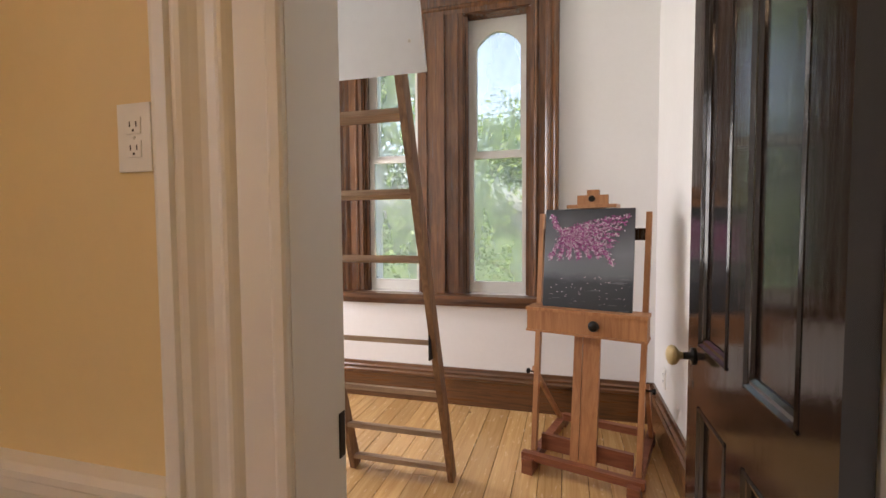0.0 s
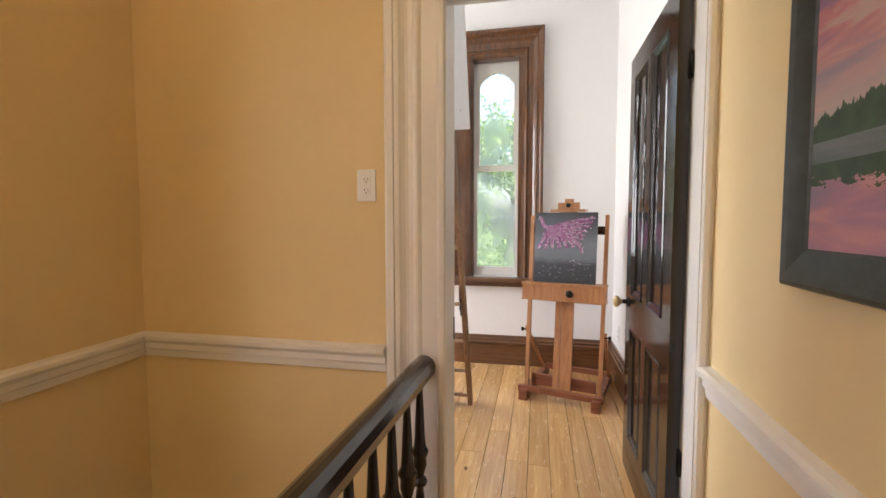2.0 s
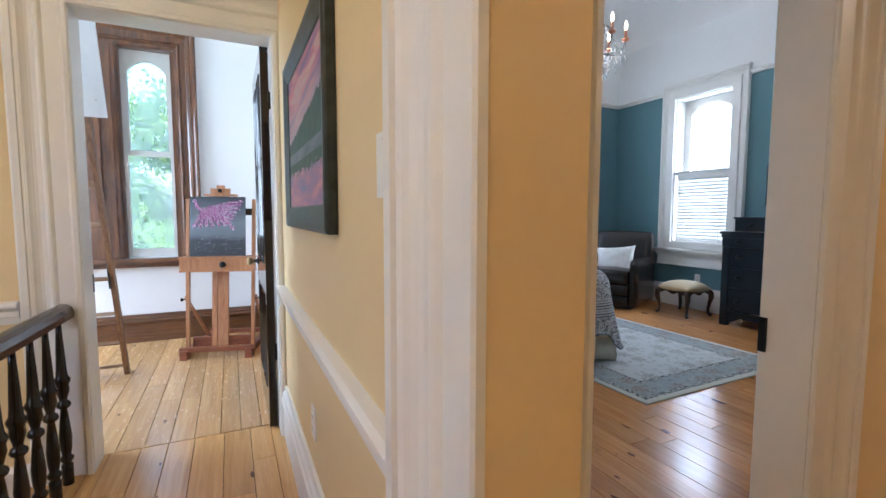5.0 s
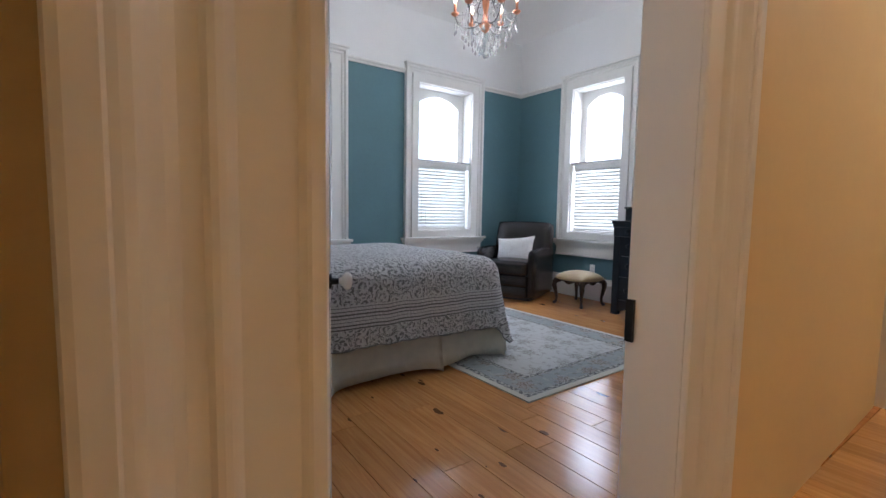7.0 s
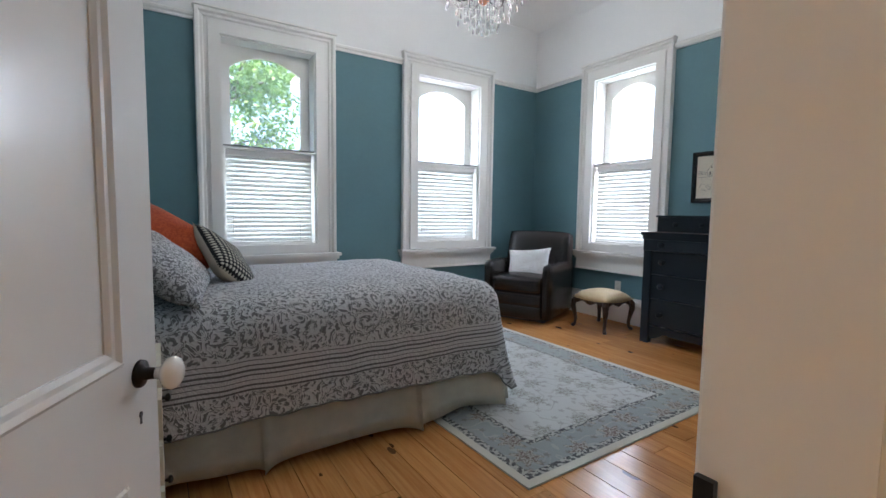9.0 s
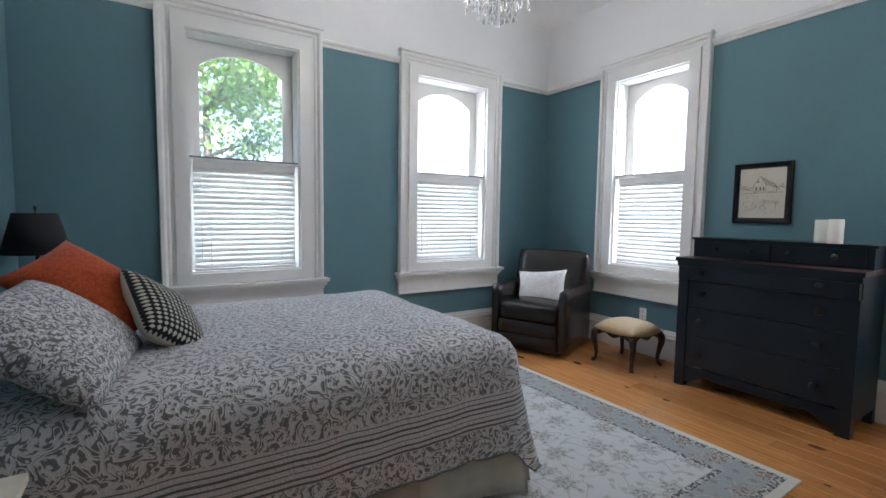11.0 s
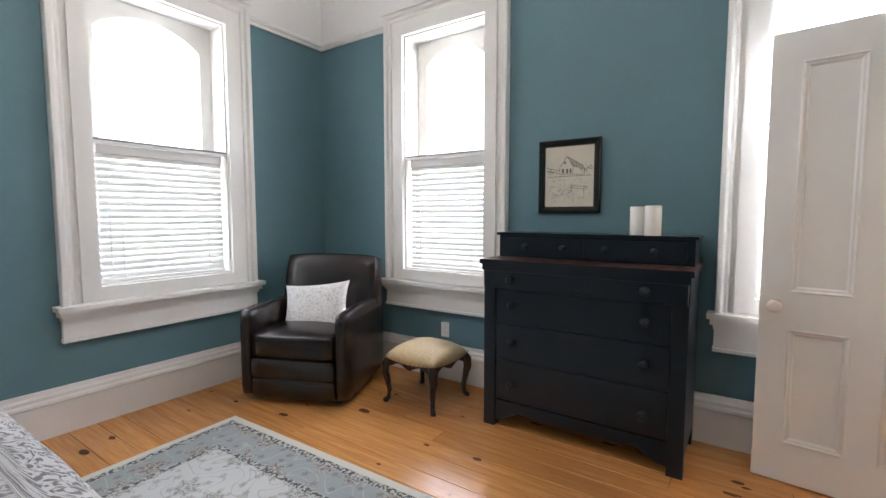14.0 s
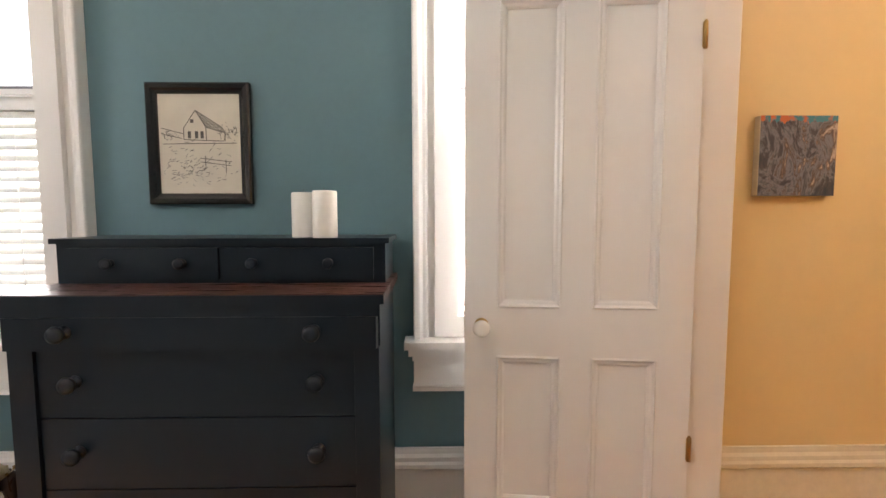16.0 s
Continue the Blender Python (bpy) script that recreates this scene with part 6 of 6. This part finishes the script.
# ---- bedroom: chandelier ----
def chandelier(x, y, z):
    ob = thing("chandelier", "crystal chandelier with copper candle cups and lit bulbs", "chandelier", pose(x, y, z))
    bm = bmesh.new()
    lathe(bm, [(0.004, 0.20), (0.03, 0.22), (0.055, 0.26), (0.03, 0.30), (0.018, 0.36), (0.03, 0.44), (0.022, 0.52), (0.012, 0.62), (0.02, 0.66), (0.006, 0.70)], (0, 0, 0), None, 16)
    part("stem", bm, COPPER, ob)
    bm = bmesh.new()
    zz = 0.70
    top = BED_CEIL - z
    while zz < top - 0.08:
        tube(bm, [(0.008, 0, zz), (0.0, 0.008 if int(zz * 20) % 2 else -0.008, zz + 0.02), (-0.008, 0, zz + 0.04)], 0.0022, 5)
        tube(bm, [(0.0, 0, zz), (0, 0, zz + 0.045)], 0.0018, 5)
        zz += 0.045
    lathe(bm, [(0.055, top - 0.012), (0.05, top - 0.03), (0.012, top - 0.06), (0.004, top - 0.09)], (0, 0, 0), None, 16)
    part("chain", bm, IRON, ob)
    random.seed(11)
    n = 6
    for k in range(n):
        a = 2 * math.pi * (k + 0.3) / n
        ca, sa = math.cos(a), math.sin(a)
        bm = bmesh.new()
        pts = [(0.02, 0.30), (0.08, 0.25), (0.16, 0.24), (0.225, 0.28), (0.25, 0.345)]
        tube(bm, [(ca * r, sa * r, h) for r, h in pts], [0.006, 0.0055, 0.005, 0.005, 0.006], 7)
        tube(bm, [(ca * r, sa * r, h) for r, h in ((0.02, 0.46), (0.09, 0.50), (0.15, 0.44), (0.13, 0.38))], 0.004, 6)
        part("arm", bm, IRON, ob)
        bm = bmesh.new()
        lathe(bm, [(0.006, 0.34), (0.028, 0.352), (0.034, 0.366), (0.012, 0.370), (0.012, 0.372)], (ca * 0.25, sa * 0.25, 0), None, 14)
        lathe(bm, [(0.0115, 0.3725), (0.0115, 0.435), (0.010, 0.44)], (ca * 0.25, sa * 0.25, 0), None, 12)
        part("candle_cup", bm, COPPER, ob)
        bm = bmesh.new()
        lathe(bm, [(0.006, 0.4405), (0.013, 0.455), (0.015, 0.47), (0.010, 0.495), (0.002, 0.52)], (ca * 0.25, sa * 0.25, 0), None, 12)
        part("bulb", bm, BULB, ob, "lit flame-shaped bulb")
        # drops under each arm, and a swag to the next
        for r, z0, ln in ((0.25, 0.33, 0.13), (0.17, 0.235, 0.15), (0.10, 0.24, 0.19)):
            bm = bmesh.new()
            strand(bm, ca * r, sa * r, z0, ln)
            part("crystal_drop", bm, CRYSTAL, ob)
        b2 = 2 * math.pi * (k + 1.3) / n
        bm = bmesh.new()
        for i in range(1, 16):
            f = i / 16
            px = (1 - f) * ca * 0.25 + f * math.cos(b2) * 0.25
            py = (1 - f) * sa * 0.25 + f * math.sin(b2) * 0.25
            bead(bm, px, py, 0.34 - 0.09 * math.sin(math.pi * f), 0.007)
        part("bead_string", bm, CRYSTAL, ob)
        bm = bmesh.new()
        for i in range(1, 16):
            f = i / 16
            bead(bm, ca * (0.25 - 0.22 * f), sa * (0.25 - 0.22 * f), 0.36 + 0.24 * f - 0.10 * math.sin(math.pi * f), 0.007)
        part("bead_string", bm, CRYSTAL, ob)
    for ring_r, cnt, z0, ln in ((0.06, 8, 0.22, 0.16), (0.11, 12, 0.22, 0.12), (0.18, 16, 0.25, 0.10), (0.03, 5, 0.20, 0.17), (0.24, 14, 0.30, 0.10)):
        for i in range(cnt):
            a = 2 * math.pi * (i + random.random() * 0.4) / cnt
            bm = bmesh.new()
            strand(bm, ring_r * math.cos(a), ring_r * math.sin(a), z0, ln * random.uniform(0.8, 1.15))
            part("crystal_drop", bm, CRYSTAL, ob)
    bm = bmesh.new()
    bmesh.ops.create_icosphere(bm, subdivisions=2, radius=0.018, matrix=Matrix.Translation((0, 0, 0.018)))
    tube(bm, [(0, 0, 0.035), (0, 0, 0.21)], 0.002, 5)
    part("ball_drop", bm, CRYSTAL, ob)


def bead(bm, x, y, z, r):
    vs = [bm.verts.new(p) for p in ((x, y, z + r), (x + r, y, z), (x, y + r, z), (x - r, y, z), (x, y - r, z), (x, y, z - r))]
    for i in range(4):
        a, c = 1 + i, 1 + (i + 1) % 4
        bm.faces.new((vs[0], vs[a], vs[c]))
        bm.faces.new((vs[5], vs[c], vs[a]))


def strand(bm, x, y, z, ln):
    k = int(ln / 0.016)
    for i in range(k - 2):
        bead(bm, x, y, z - 0.016 * i, 0.0062)
    zz = z - 0.016 * (k - 2)
    lathe(bm, [(0.001, zz), (0.004, zz - 0.012), (0.009, zz - 0.03), (0.008, zz - 0.04), (0.001, zz - 0.048)], (x, y, 0), None, 6)


def crystal_material():
    m, nt, b = mat("clear_crystal")
    nt.nodes.remove(b)
    tr = nd(nt, "ShaderNodeBsdfTransparent")
    tr.inputs[0].default_value = (0.95, 0.96, 0.97, 1)
    gl = nd(nt, "ShaderNodeBsdfGlossy", Roughness=0.05)
    df = nd(nt, "ShaderNodeBsdfTranslucent")
    df.inputs[0].default_value = (0.9, 0.9, 0.9, 1)
    m1, m2 = nt.nodes.new("ShaderNodeMixShader"), nt.nodes.new("ShaderNodeMixShader")
    m1.inputs[0].default_value, m2.inputs[0].default_value = 0.5, 0.42
    nt.links.new(df.outputs[0], m1.inputs[1])
    nt.links.new(gl.outputs[0], m1.inputs[2])
    nt.links.new(m1.outputs[0], m2.inputs[1])
    nt.links.new(tr.outputs[0], m2.inputs[2])
    nt.links.new(m2.outputs[0], nt.nodes["Material Output"].inputs[0])
    return m


CRYSTAL = crystal_material()
m_bulb, nt_b, b_b = mat("lit_bulb")
b_b.inputs["Emission Color"].default_value = (1.0, 0.78, 0.5, 1)
b_b.inputs["Emission Strength"].default_value = BULB_GLOW
BULB = m_bulb
chandelier(4.83, 1.51, 2.36)

# ---- studio: easel ----
at_easel = pose(1.815, 2.81, 0, 0, 0, -15.6)
easel = thing("easel", "beech studio easel with a drawer shelf", "easel", at_easel)
for s in (-1, 1):
    bm = bmesh.new()
    beam(bm, (s * 0.255, -0.24, 0.045), (s * 0.255, 0.42, 0.045), 0.045, 0.05, (0, 0, 1))
    box(bm, s * 0.255 - 0.028, s * 0.255 + 0.028, -0.275, -0.18, 0.0, 0.075)
    box(bm, s * 0.255 - 0.024, s * 0.255 + 0.024, 0.36, 0.42, 0.0, 0.019)
    part("foot_runner", bm, EASEL_DK, easel)
    bm = bmesh.new()
    beam(bm, (s * 0.262, -0.14, 0.071), (s * 0.272, 0.02, 1.345), 0.026, 0.034)
    part("upright", bm, EASEL, easel)
    bm = bmesh.new()
    beam(bm, (s * 0.285, -0.085, 0.50), (s * 0.262, 0.34, 0.071), 0.020, 0.028)
    part("brace", bm, EASEL, easel)
    bm = bmesh.new()
    lathe(bm, [(0.005, 0), (0.005, 0.03), (0.014, 0.034), (0.016, 0.044), (0.012, 0.05)], (s * 0.275, -0.085, 0.48), Matrix.Rotation(radians(90 * s), 3, "Y"), 12)
    part("side_knob", bm, IRON, easel, "black tightening knob")
part("front_stretcher", boxes((-0.30, 0.30, -0.235, -0.195, 0.055, 0.092), bev=0.004), EASEL_DK, easel)
part("middle_stretcher", boxes((-0.232, 0.232, -0.11, -0.085, 0.072, 0.155), bev=0.003), EASEL_DK, easel)
part("rear_stretcher", boxes((-0.232, 0.232, 0.30, 0.34, 0.072, 0.11), bev=0.003), EASEL_DK, easel)
for x0, x1, y in ((-0.072, -0.030, -0.135), (-0.024, 0.060, -0.14)):
    bm = bmesh.new()
    box(bm, x0, x1, y - 0.012, y + 0.016, 0.06, 1.415)
    for v in bm.verts:
        v.co.y += 0.126 * v.co.z
    bevel(bm, 0.003)
    part("mast", bm, EASEL, easel)
bm = boxes((-0.292, 0.292, -0.175, -0.065, 0.738, 0.838), bev=0.003)
part("shelf_drawer", bm, EASEL, easel)
part("shelf_lip", boxes((-0.296, 0.296, -0.185, -0.055, 0.8385, 0.856), bev=0.003), EASEL, easel)
part("shelf_base", boxes((-0.296, 0.296, -0.180, -0.06, 0.728, 0.7375), bev=0.002), EASEL, easel)
bm = bmesh.new()
lathe(bm, [(0.008, 0), (0.008, 0.01), (0.022, 0.016), (0.027, 0.026), (0.022, 0.036), (0.006, 0.041)], (0.055, -0.175, 0.790), Matrix.Rotation(radians(90), 3, "X"), 16)
part("drawer_knob", bm, IRON, easel, "black round drawer knob")
part("cross_bar", boxes((-0.262, 0.262, 0.012, 0.03, 1.205, 1.265), bev=0.002), STOOLWOOD, easel)
bm = bmesh.new()
box(bm, -0.125, 0.125, -0.035, 0.075, 1.371, 1.389)
box(bm, -0.078, 0.078, -0.005, 0.02, 1.3895, 1.439)
box(bm, -0.028, 0.032, -0.004, 0.03, 1.4395, 1.466)
bevel(bm, 0.004, 2)
part("top_clamp", bm, EASEL, easel)
bm = bmesh.new()
lathe(bm, [(0.008, 0), (0.016, 0.004), (0.017, 0.016), (0.012, 0.02)], (0, -0.005, 1.419), Matrix.Rotation(radians(90), 3, "X"), 14)
part("clamp_knob", bm, IRON, easel)


def canvas_material():
    m, nt, b = mat("grey_sky_paint")
    xyz = nt.nodes.new("ShaderNodeSeparateXYZ")
    nt.links.new(coords(nt), xyz.inputs[0])
    cloud = noise_tex(nt, coords(nt, (3, 1, 5)), 1.2, 4)
    h = op(nt, "ADD", xyz.outputs[2], op(nt, "MULTIPLY", op(nt, "SUBTRACT", cloud, 0.5), 0.16))
    c = ramp(nt, op(nt, "DIVIDE", h, 0.51), (0.0, (0.022, 0.026, 0.032)), (0.26, (0.035, 0.043, 0.052)), (0.36, (0.12, 0.14, 0.16)), (0.55, (0.16, 0.18, 0.205)), (1.0, (0.026, 0.03, 0.036)))
    wave = op(nt, "GREATER_THAN", noise_tex(nt, coords(nt, (9, 1, 90)), 1.0, 3), 0.63)
    wave = op(nt, "MULTIPLY", wave, op(nt, "LESS_THAN", xyz.outputs[2], 0.19))
    c = mix(nt, op(nt, "MULTIPLY", wave, 0.4), c, (0.20, 0.22, 0.24))
    nt.links.new(c, b.inputs["Base Color"])
    b.inputs["Roughness"].default_value = 0.5
    return m


at_canvas = at_easel @ pose(-0.005, -0.118, 0.8565, -6.5, 0, 0)
canvas = thing("canvas_painting", "dark grey canvas with a windswept pink-violet tree on the easel", "painting", at_canvas)
part("stretched_canvas", boxes((-0.222, 0.222, 0.0, 0.02, 0.0, 0.512), bev=0.002), canvas_material(), canvas)
PETAL = plain("violet_pink_paint", (0.36, 0.07, 0.25), 0.5, 0, 0.5, 0.5, 90)
PETAL_L = plain("pale_pink_paint", (0.85, 0.68, 0.80), 0.5, 0, 0.5, 0.3, 90)
TWIG = plain("plum_black_paint", (0.03, 0.012, 0.028), 0.5)
random.seed(3)
strokes = {"twig_strokes": bmesh.new(), "blossom": bmesh.new(), "pale_strokes": bmesh.new()}
tips = [((-0.185, 0.545), (-0.175, 0.47), (-0.115, 0.43))]
tips += [((-0.125, 0.44), (0.0, 0.50 - 0.02 * k), (0.19 - 0.016 * k, 0.525 - 0.034 * k)) for k in range(7)]
tips += [((-0.125, 0.43), (-0.15 + 0.035 * k, 0.36), (-0.19 + 0.05 * k, 0.285 + 0.004 * k)) for k in range(6)]
tips += [((-0.05, 0.42), (0.06, 0.40), (0.12, 0.265)), ((-0.1, 0.43), (0.03, 0.37), (0.10, 0.31))]
tips = [tuple((x, z * 0.895) for x, z in tip) for tip in tips]
for a, c, e in tips:
    last = None
    for i in range(22):
        f = i / 21
        x = (1 - f) ** 2 * a[0] + 2 * f * (1 - f) * c[0] + f * f * e[0]
        z = (1 - f) ** 2 * a[1] + 2 * f * (1 - f) * c[1] + f * f * e[1]
        if last:
            beam(strokes["twig_strokes"], (last[0], -0.0012, last[1]), (x, -0.0012, z), 0.004 * (1.2 - f), 0.0015, (0, 1, 0))
            for q in range(10):
                px, pz = x + random.gauss(0, 0.006), z + random.gauss(0, 0.006)
                an = math.atan2(z - last[1], x - last[0]) + random.gauss(0, 0.7)
                l = random.uniform(0.005, 0.014)
                beam(strokes["blossom" if random.random() < 0.66 else "pale_strokes"], (px, -0.0022, pz), (px + l * math.cos(an), -0.0022, pz + l * math.sin(an)), random.uniform(0.0018, 0.0042), 0.002, (0, 1, 0))
        last = (x, z)
for k in range(40):
    px, pz = random.uniform(-0.19, 0.19), random.uniform(0.03, 0.18)
    beam(strokes["pale_strokes"], (px, -0.002, pz), (px + random.uniform(0.003, 0.009), -0.002, pz), 0.002, 0.0015, (0, 1, 0))
for (n, b_), m_ in zip(strokes.items(), (TWIG, PETAL, PETAL_L)):
    part(n, b_, m_, canvas)

# ---- studio: ladder and board ----
ladder = thing("ladder", "old wooden ladder leaning in the studio", "ladder")
LEAN = 0.345


def lad(x, z, off=0.0):
    return (x, 2.475 - LEAN * z + off, z)


for x0, x1 in ((1.136, 1.115), (0.60, 0.62)):
    bm = bmesh.new()
    beam(bm, lad(x0, 0.0), lad(x1, 2.45), 0.028, 0.066, (0, 1, 0.3))
    part("rail", bm, LADDER, ladder)
for z in (0.07, 0.27, 0.50, 0.765, 1.145, 1.408, 1.69, 1.97, 2.25):
    bm = bmesh.new()
    beam(bm, lad(0.60, z), lad(1.13, z), 0.062, 0.022, (0, 0.25, 1))
    part("rung", bm, RUNG, ladder)
bm = bmesh.new()
tube(bm, [lad(1.10, 0.72, 0.03), lad(1.105, 0.88, 0.03)], 0.008, 8)
box(bm, 1.114, 1.122, 2.16, 2.20, 0.70, 0.86)
part("iron_bracket", bm, IRON, ladder)
at_b = pose(0.93, 2.475 - LEAN * 1.80 - 0.055, 1.80, 19.0, 0, 0)
board = solid("white_board", boxes((-0.40, 0.30, -0.008, 0.008, 0, 1.25), bev=0.003), BOARD, "white painted board hung on the leaning ladder", "board", at_b)
bm = bmesh.new()
lathe(bm, [(0.006, 0), (0.006, 0.002), (0.002, 0.003)], (0.255, -0.008, 0.10), Matrix.Rotation(radians(90), 3, "X"), 8)
sc = part("screw", bm, SASH, board)


# ---- stair hall: balustrade ----
bal = thing("balustrade", "dark glossy stair balustrade with turned balusters", "balustrade")
bm = bmesh.new()
prof = [(-0.036, 0.0), (-0.030, -0.018), (-0.040, -0.022), (-0.042, 0.004), (-0.034, 0.026), (-0.016, 0.038), (0.0, 0.041), (0.016, 0.038), (0.034, 0.026), (0.042, 0.004), (0.040, -0.022), (0.030, -0.018), (0.022, -0.03), (-0.022, -0.03)]
prof = [(p, h) for p, h in prof[2:]]
r0 = [bm.verts.new((1.195 + p, 0.925, 0.777 + h)) for p, h in prof]
r1 = [bm.verts.new((1.101 + p, -2.2, 0.777 + h)) for p, h in prof]
for i in range(len(prof)):
    f = bm.faces.new((r0[i], r0[(i + 1) % len(prof)], r1[(i + 1) % len(prof)], r1[i]))
bm.faces.new(r0)
bm.faces.new(r1[::-1])
part("handrail", bm, RAILWOOD, bal, "black-brown glossy wooden handrail")
bm = boxes((1.145, 1.24, -2.2, 0.925, 0.001, 0.012))
for v in bm.verts:
    v.co.x -= 0.03 * (0.925 - v.co.y)
part("floor_plate", bm, PINE_HALL, bal)
bm = bmesh.new()
lathe(bm, [(0.0218, 0.0), (0.0218, 0.09), (0.0149, 0.10), (0.0242, 0.112), (0.0264, 0.122), (0.0161, 0.135), (0.0218, 0.17), (0.0242, 0.22), (0.0172, 0.30), (0.0126, 0.345), (0.0242, 0.355), (0.0276, 0.365), (0.0242, 0.376),
           (0.0138, 0.386), (0.0172, 0.40), (0.0253, 0.43), (0.0230, 0.455), (0.0299, 0.47), (0.0310, 0.48), (0.0218, 0.495), (0.0190, 0.53), (0.0161, 0.60), (0.0121, 0.68), (0.0103, 0.736)], (0, 0, 0.012), None, 12)
bme = mesh_of("baluster", bm, BALUSTER)
for k in range(22):
    b_ = new("baluster", bme)
    b_.parent = bal
    b_.matrix_basis = pose(1.195 - 0.03 * (0.06 + 0.142 * k), 0.865 - 0.142 * k, 0)

# ---- outside ----
GROUND = plain("lawn", (0.045, 0.075, 0.02), 0.95, 0, 0.1, 0.35, 3)
bm = bmesh.new()
vs = [bm.verts.new(p) for p in ((-600, -600, -3.6), (600, -600, -3.6), (600, 600, -3.6), (-600, 600, -3.6))]
bm.faces.new(vs)
solid("ground", bm, GROUND, "green lawn round the house", "ground", kind="structure")


def leaf_material():
    m, nt, b = mat("tree_leaves")
    gi = nt.nodes.new("ShaderNodeNewGeometry")
    c = ramp(nt, gi.outputs["Random Per Island"], (0.0, (0.07, 0.13, 0.03)), (0.6, (0.11, 0.19, 0.05)), (1.0, (0.16, 0.23, 0.075)))
    nt.links.new(c, b.inputs["Base Color"])
    b.inputs["Roughness"].default_value = 0.55
    tl = nd(nt, "ShaderNodeBsdfTranslucent")
    nt.links.new(mix(nt, 1.0, c, (1.3, 1.5, 0.7), "MULTIPLY"), tl.inputs[0])
    mx = nt.nodes.new("ShaderNodeMixShader")
    mx.inputs[0].default_value = 0.45
    nt.links.new(b.outputs[0], mx.inputs[1])
    nt.links.new(tl.outputs[0], mx.inputs[2])
    nt.links.new(mx.outputs[0], nt.nodes["Material Output"].inputs[0])
    return m


LEAF = leaf_material()
BARK = wood("grey_bark", (0.05, 0.04, 0.03), (0.14, 0.11, 0.085), 0.9, (12, 12, 2))


def tree(x, y, seed, height=9.0, spread=3.0, leaves=5200):
    random.seed(seed)
    ob = thing("tree", "leafy broad-leaved tree outside the windows", "tree", pose(x, y, -3.6))
    bm = bmesh.new()
    tube(bm, [(0, 0, 0), (0.05, 0.02, 1.5), (-0.04, 0.05, 3.0), (0.05, 0, height * 0.62), (0, 0.1, height * 0.9)], [0.24, 0.19, 0.16, 0.10, 0.03], 10)
    centres = []
    for k in range(26):
        a, z0 = random.uniform(0, 6.28), random.uniform(2.2, height * 0.85)
        l = spread * random.uniform(0.5, 1.0) * (1 - 0.45 * z0 / height)
        p1 = Vector((math.cos(a) * l * 0.5, math.sin(a) * l * 0.5, z0 + l * 0.22))
        p2 = Vector((math.cos(a) * l, math.sin(a) * l, z0 + l * random.uniform(0.2, 0.5)))
        tube(bm, [(0, 0, z0), p1, p2], [0.055, 0.032, 0.008], 6)
        centres += [(p1, 0.5), (p2, 0.75), (p1.lerp(p2, 0.6), 0.6)]
        for q in range(3):
            p3 = p2 + Vector((random.gauss(0, 0.6), random.gauss(0, 0.6), random.gauss(0.1, 0.4)))
            tube(bm, [p1.lerp(p2, 0.5), p3], [0.014, 0.004], 4)
            centres.append((p3, 0.55))
    part("trunk", bm, BARK, ob)
    verts, faces = [], []
    for k in range(leaves):
        c, r = random.choice(centres)
        p = c + Vector((random.gauss(0, r * 0.6), random.gauss(0, r * 0.6), random.gauss(0, r * 0.45)))
        s = random.uniform(0.065, 0.13)
        d = Vector((random.gauss(0, 1), random.gauss(0, 1), random.gauss(-0.4, 0.6))).normalized()
        n = d.cross(Vector((random.gauss(0, 1), random.gauss(0, 1), random.gauss(0, 1)))).normalized()
        u = d.cross(n)
        i = len(verts)
        verts += [p, p + d * s * 0.55 + n * s * 0.45 + u * s * 0.1, p + d * s * 1.3, p + d * s * 0.55 - n * s * 0.45 + u * s * 0.1]
        faces.append((i, i + 1, i + 2, i + 3))
    me = bpy.data.meshes.new("crown")
    me.from_pydata([tuple(v) for v in verts], [], faces)
    me.materials.append(LEAF)
    cr = new("crown", me)
    cr.parent = ob
    return ob


tree(4.2, 11.0, 1, 9.6, 3.6, 11000)
tree(-3.0, 9.6, 2, 9.6, 3.9, 20000)
tree(0.6, 17.0, 4, 9.5, 4.2, 24000)
tree(-7.5, 4.5, 6, 9.5, 3.4, 9000)


# ---- floor boards ----
def boards(parent, x0, x1, y0, y1, width, material, seed, cut_lo=1.3, cut_hi=3.2, z=0.0):
    """Boards along y with uneven ends; each one a piece of the floor."""
    rnd = random.Random(seed)
    x = x0
    while x < x1 - 0.01:
        w = min(width * rnd.uniform(0.85, 1.18), x1 - x)
        if x1 - x - w < 0.04:
            w = x1 - x
        y = y0
        first = True
        while y < y1 - 0.01:
            l = rnd.uniform(cut_lo, cut_hi) * (rnd.uniform(0.3, 1) if first else 1)
            first = False
            e = min(y + l, y1)
            if y1 - e < 0.3:
                e = y1
            bm = bmesh.new()
            box(bm, x + 0.0013, x + w - 0.0013, y + 0.001, e - 0.001, -0.02, z + rnd.uniform(-0.0006, 0.0))
            top = [ed for ed in bm.edges if all(v.co.z > -0.01 for v in ed.verts)]
            bmesh.ops.bevel(bm, geom=top, offset=0.0011, segments=1, affect="EDGES")
            ob = new("plank", mesh_of("plank", bm, material))
            ob.parent = parent
            y = e
        x += w


boards(floor_bed, BX0, BX1, BY0 - 0.1, BY1, 0.142, PINE_BED, 7)
boards(floor_studio, SX0, SX1, 1.118, SY1, 0.118, PINE_STUDIO, 8, 0.9, 2.2)
boards(floor_corridor, WELL_X, 2.36, WELL_Y, 1.112, 0.125, PINE_HALL, 9)
boards(floor_hall, 2.36, HX1, CY0, -0.822, 0.13, PINE_HALL, 10)
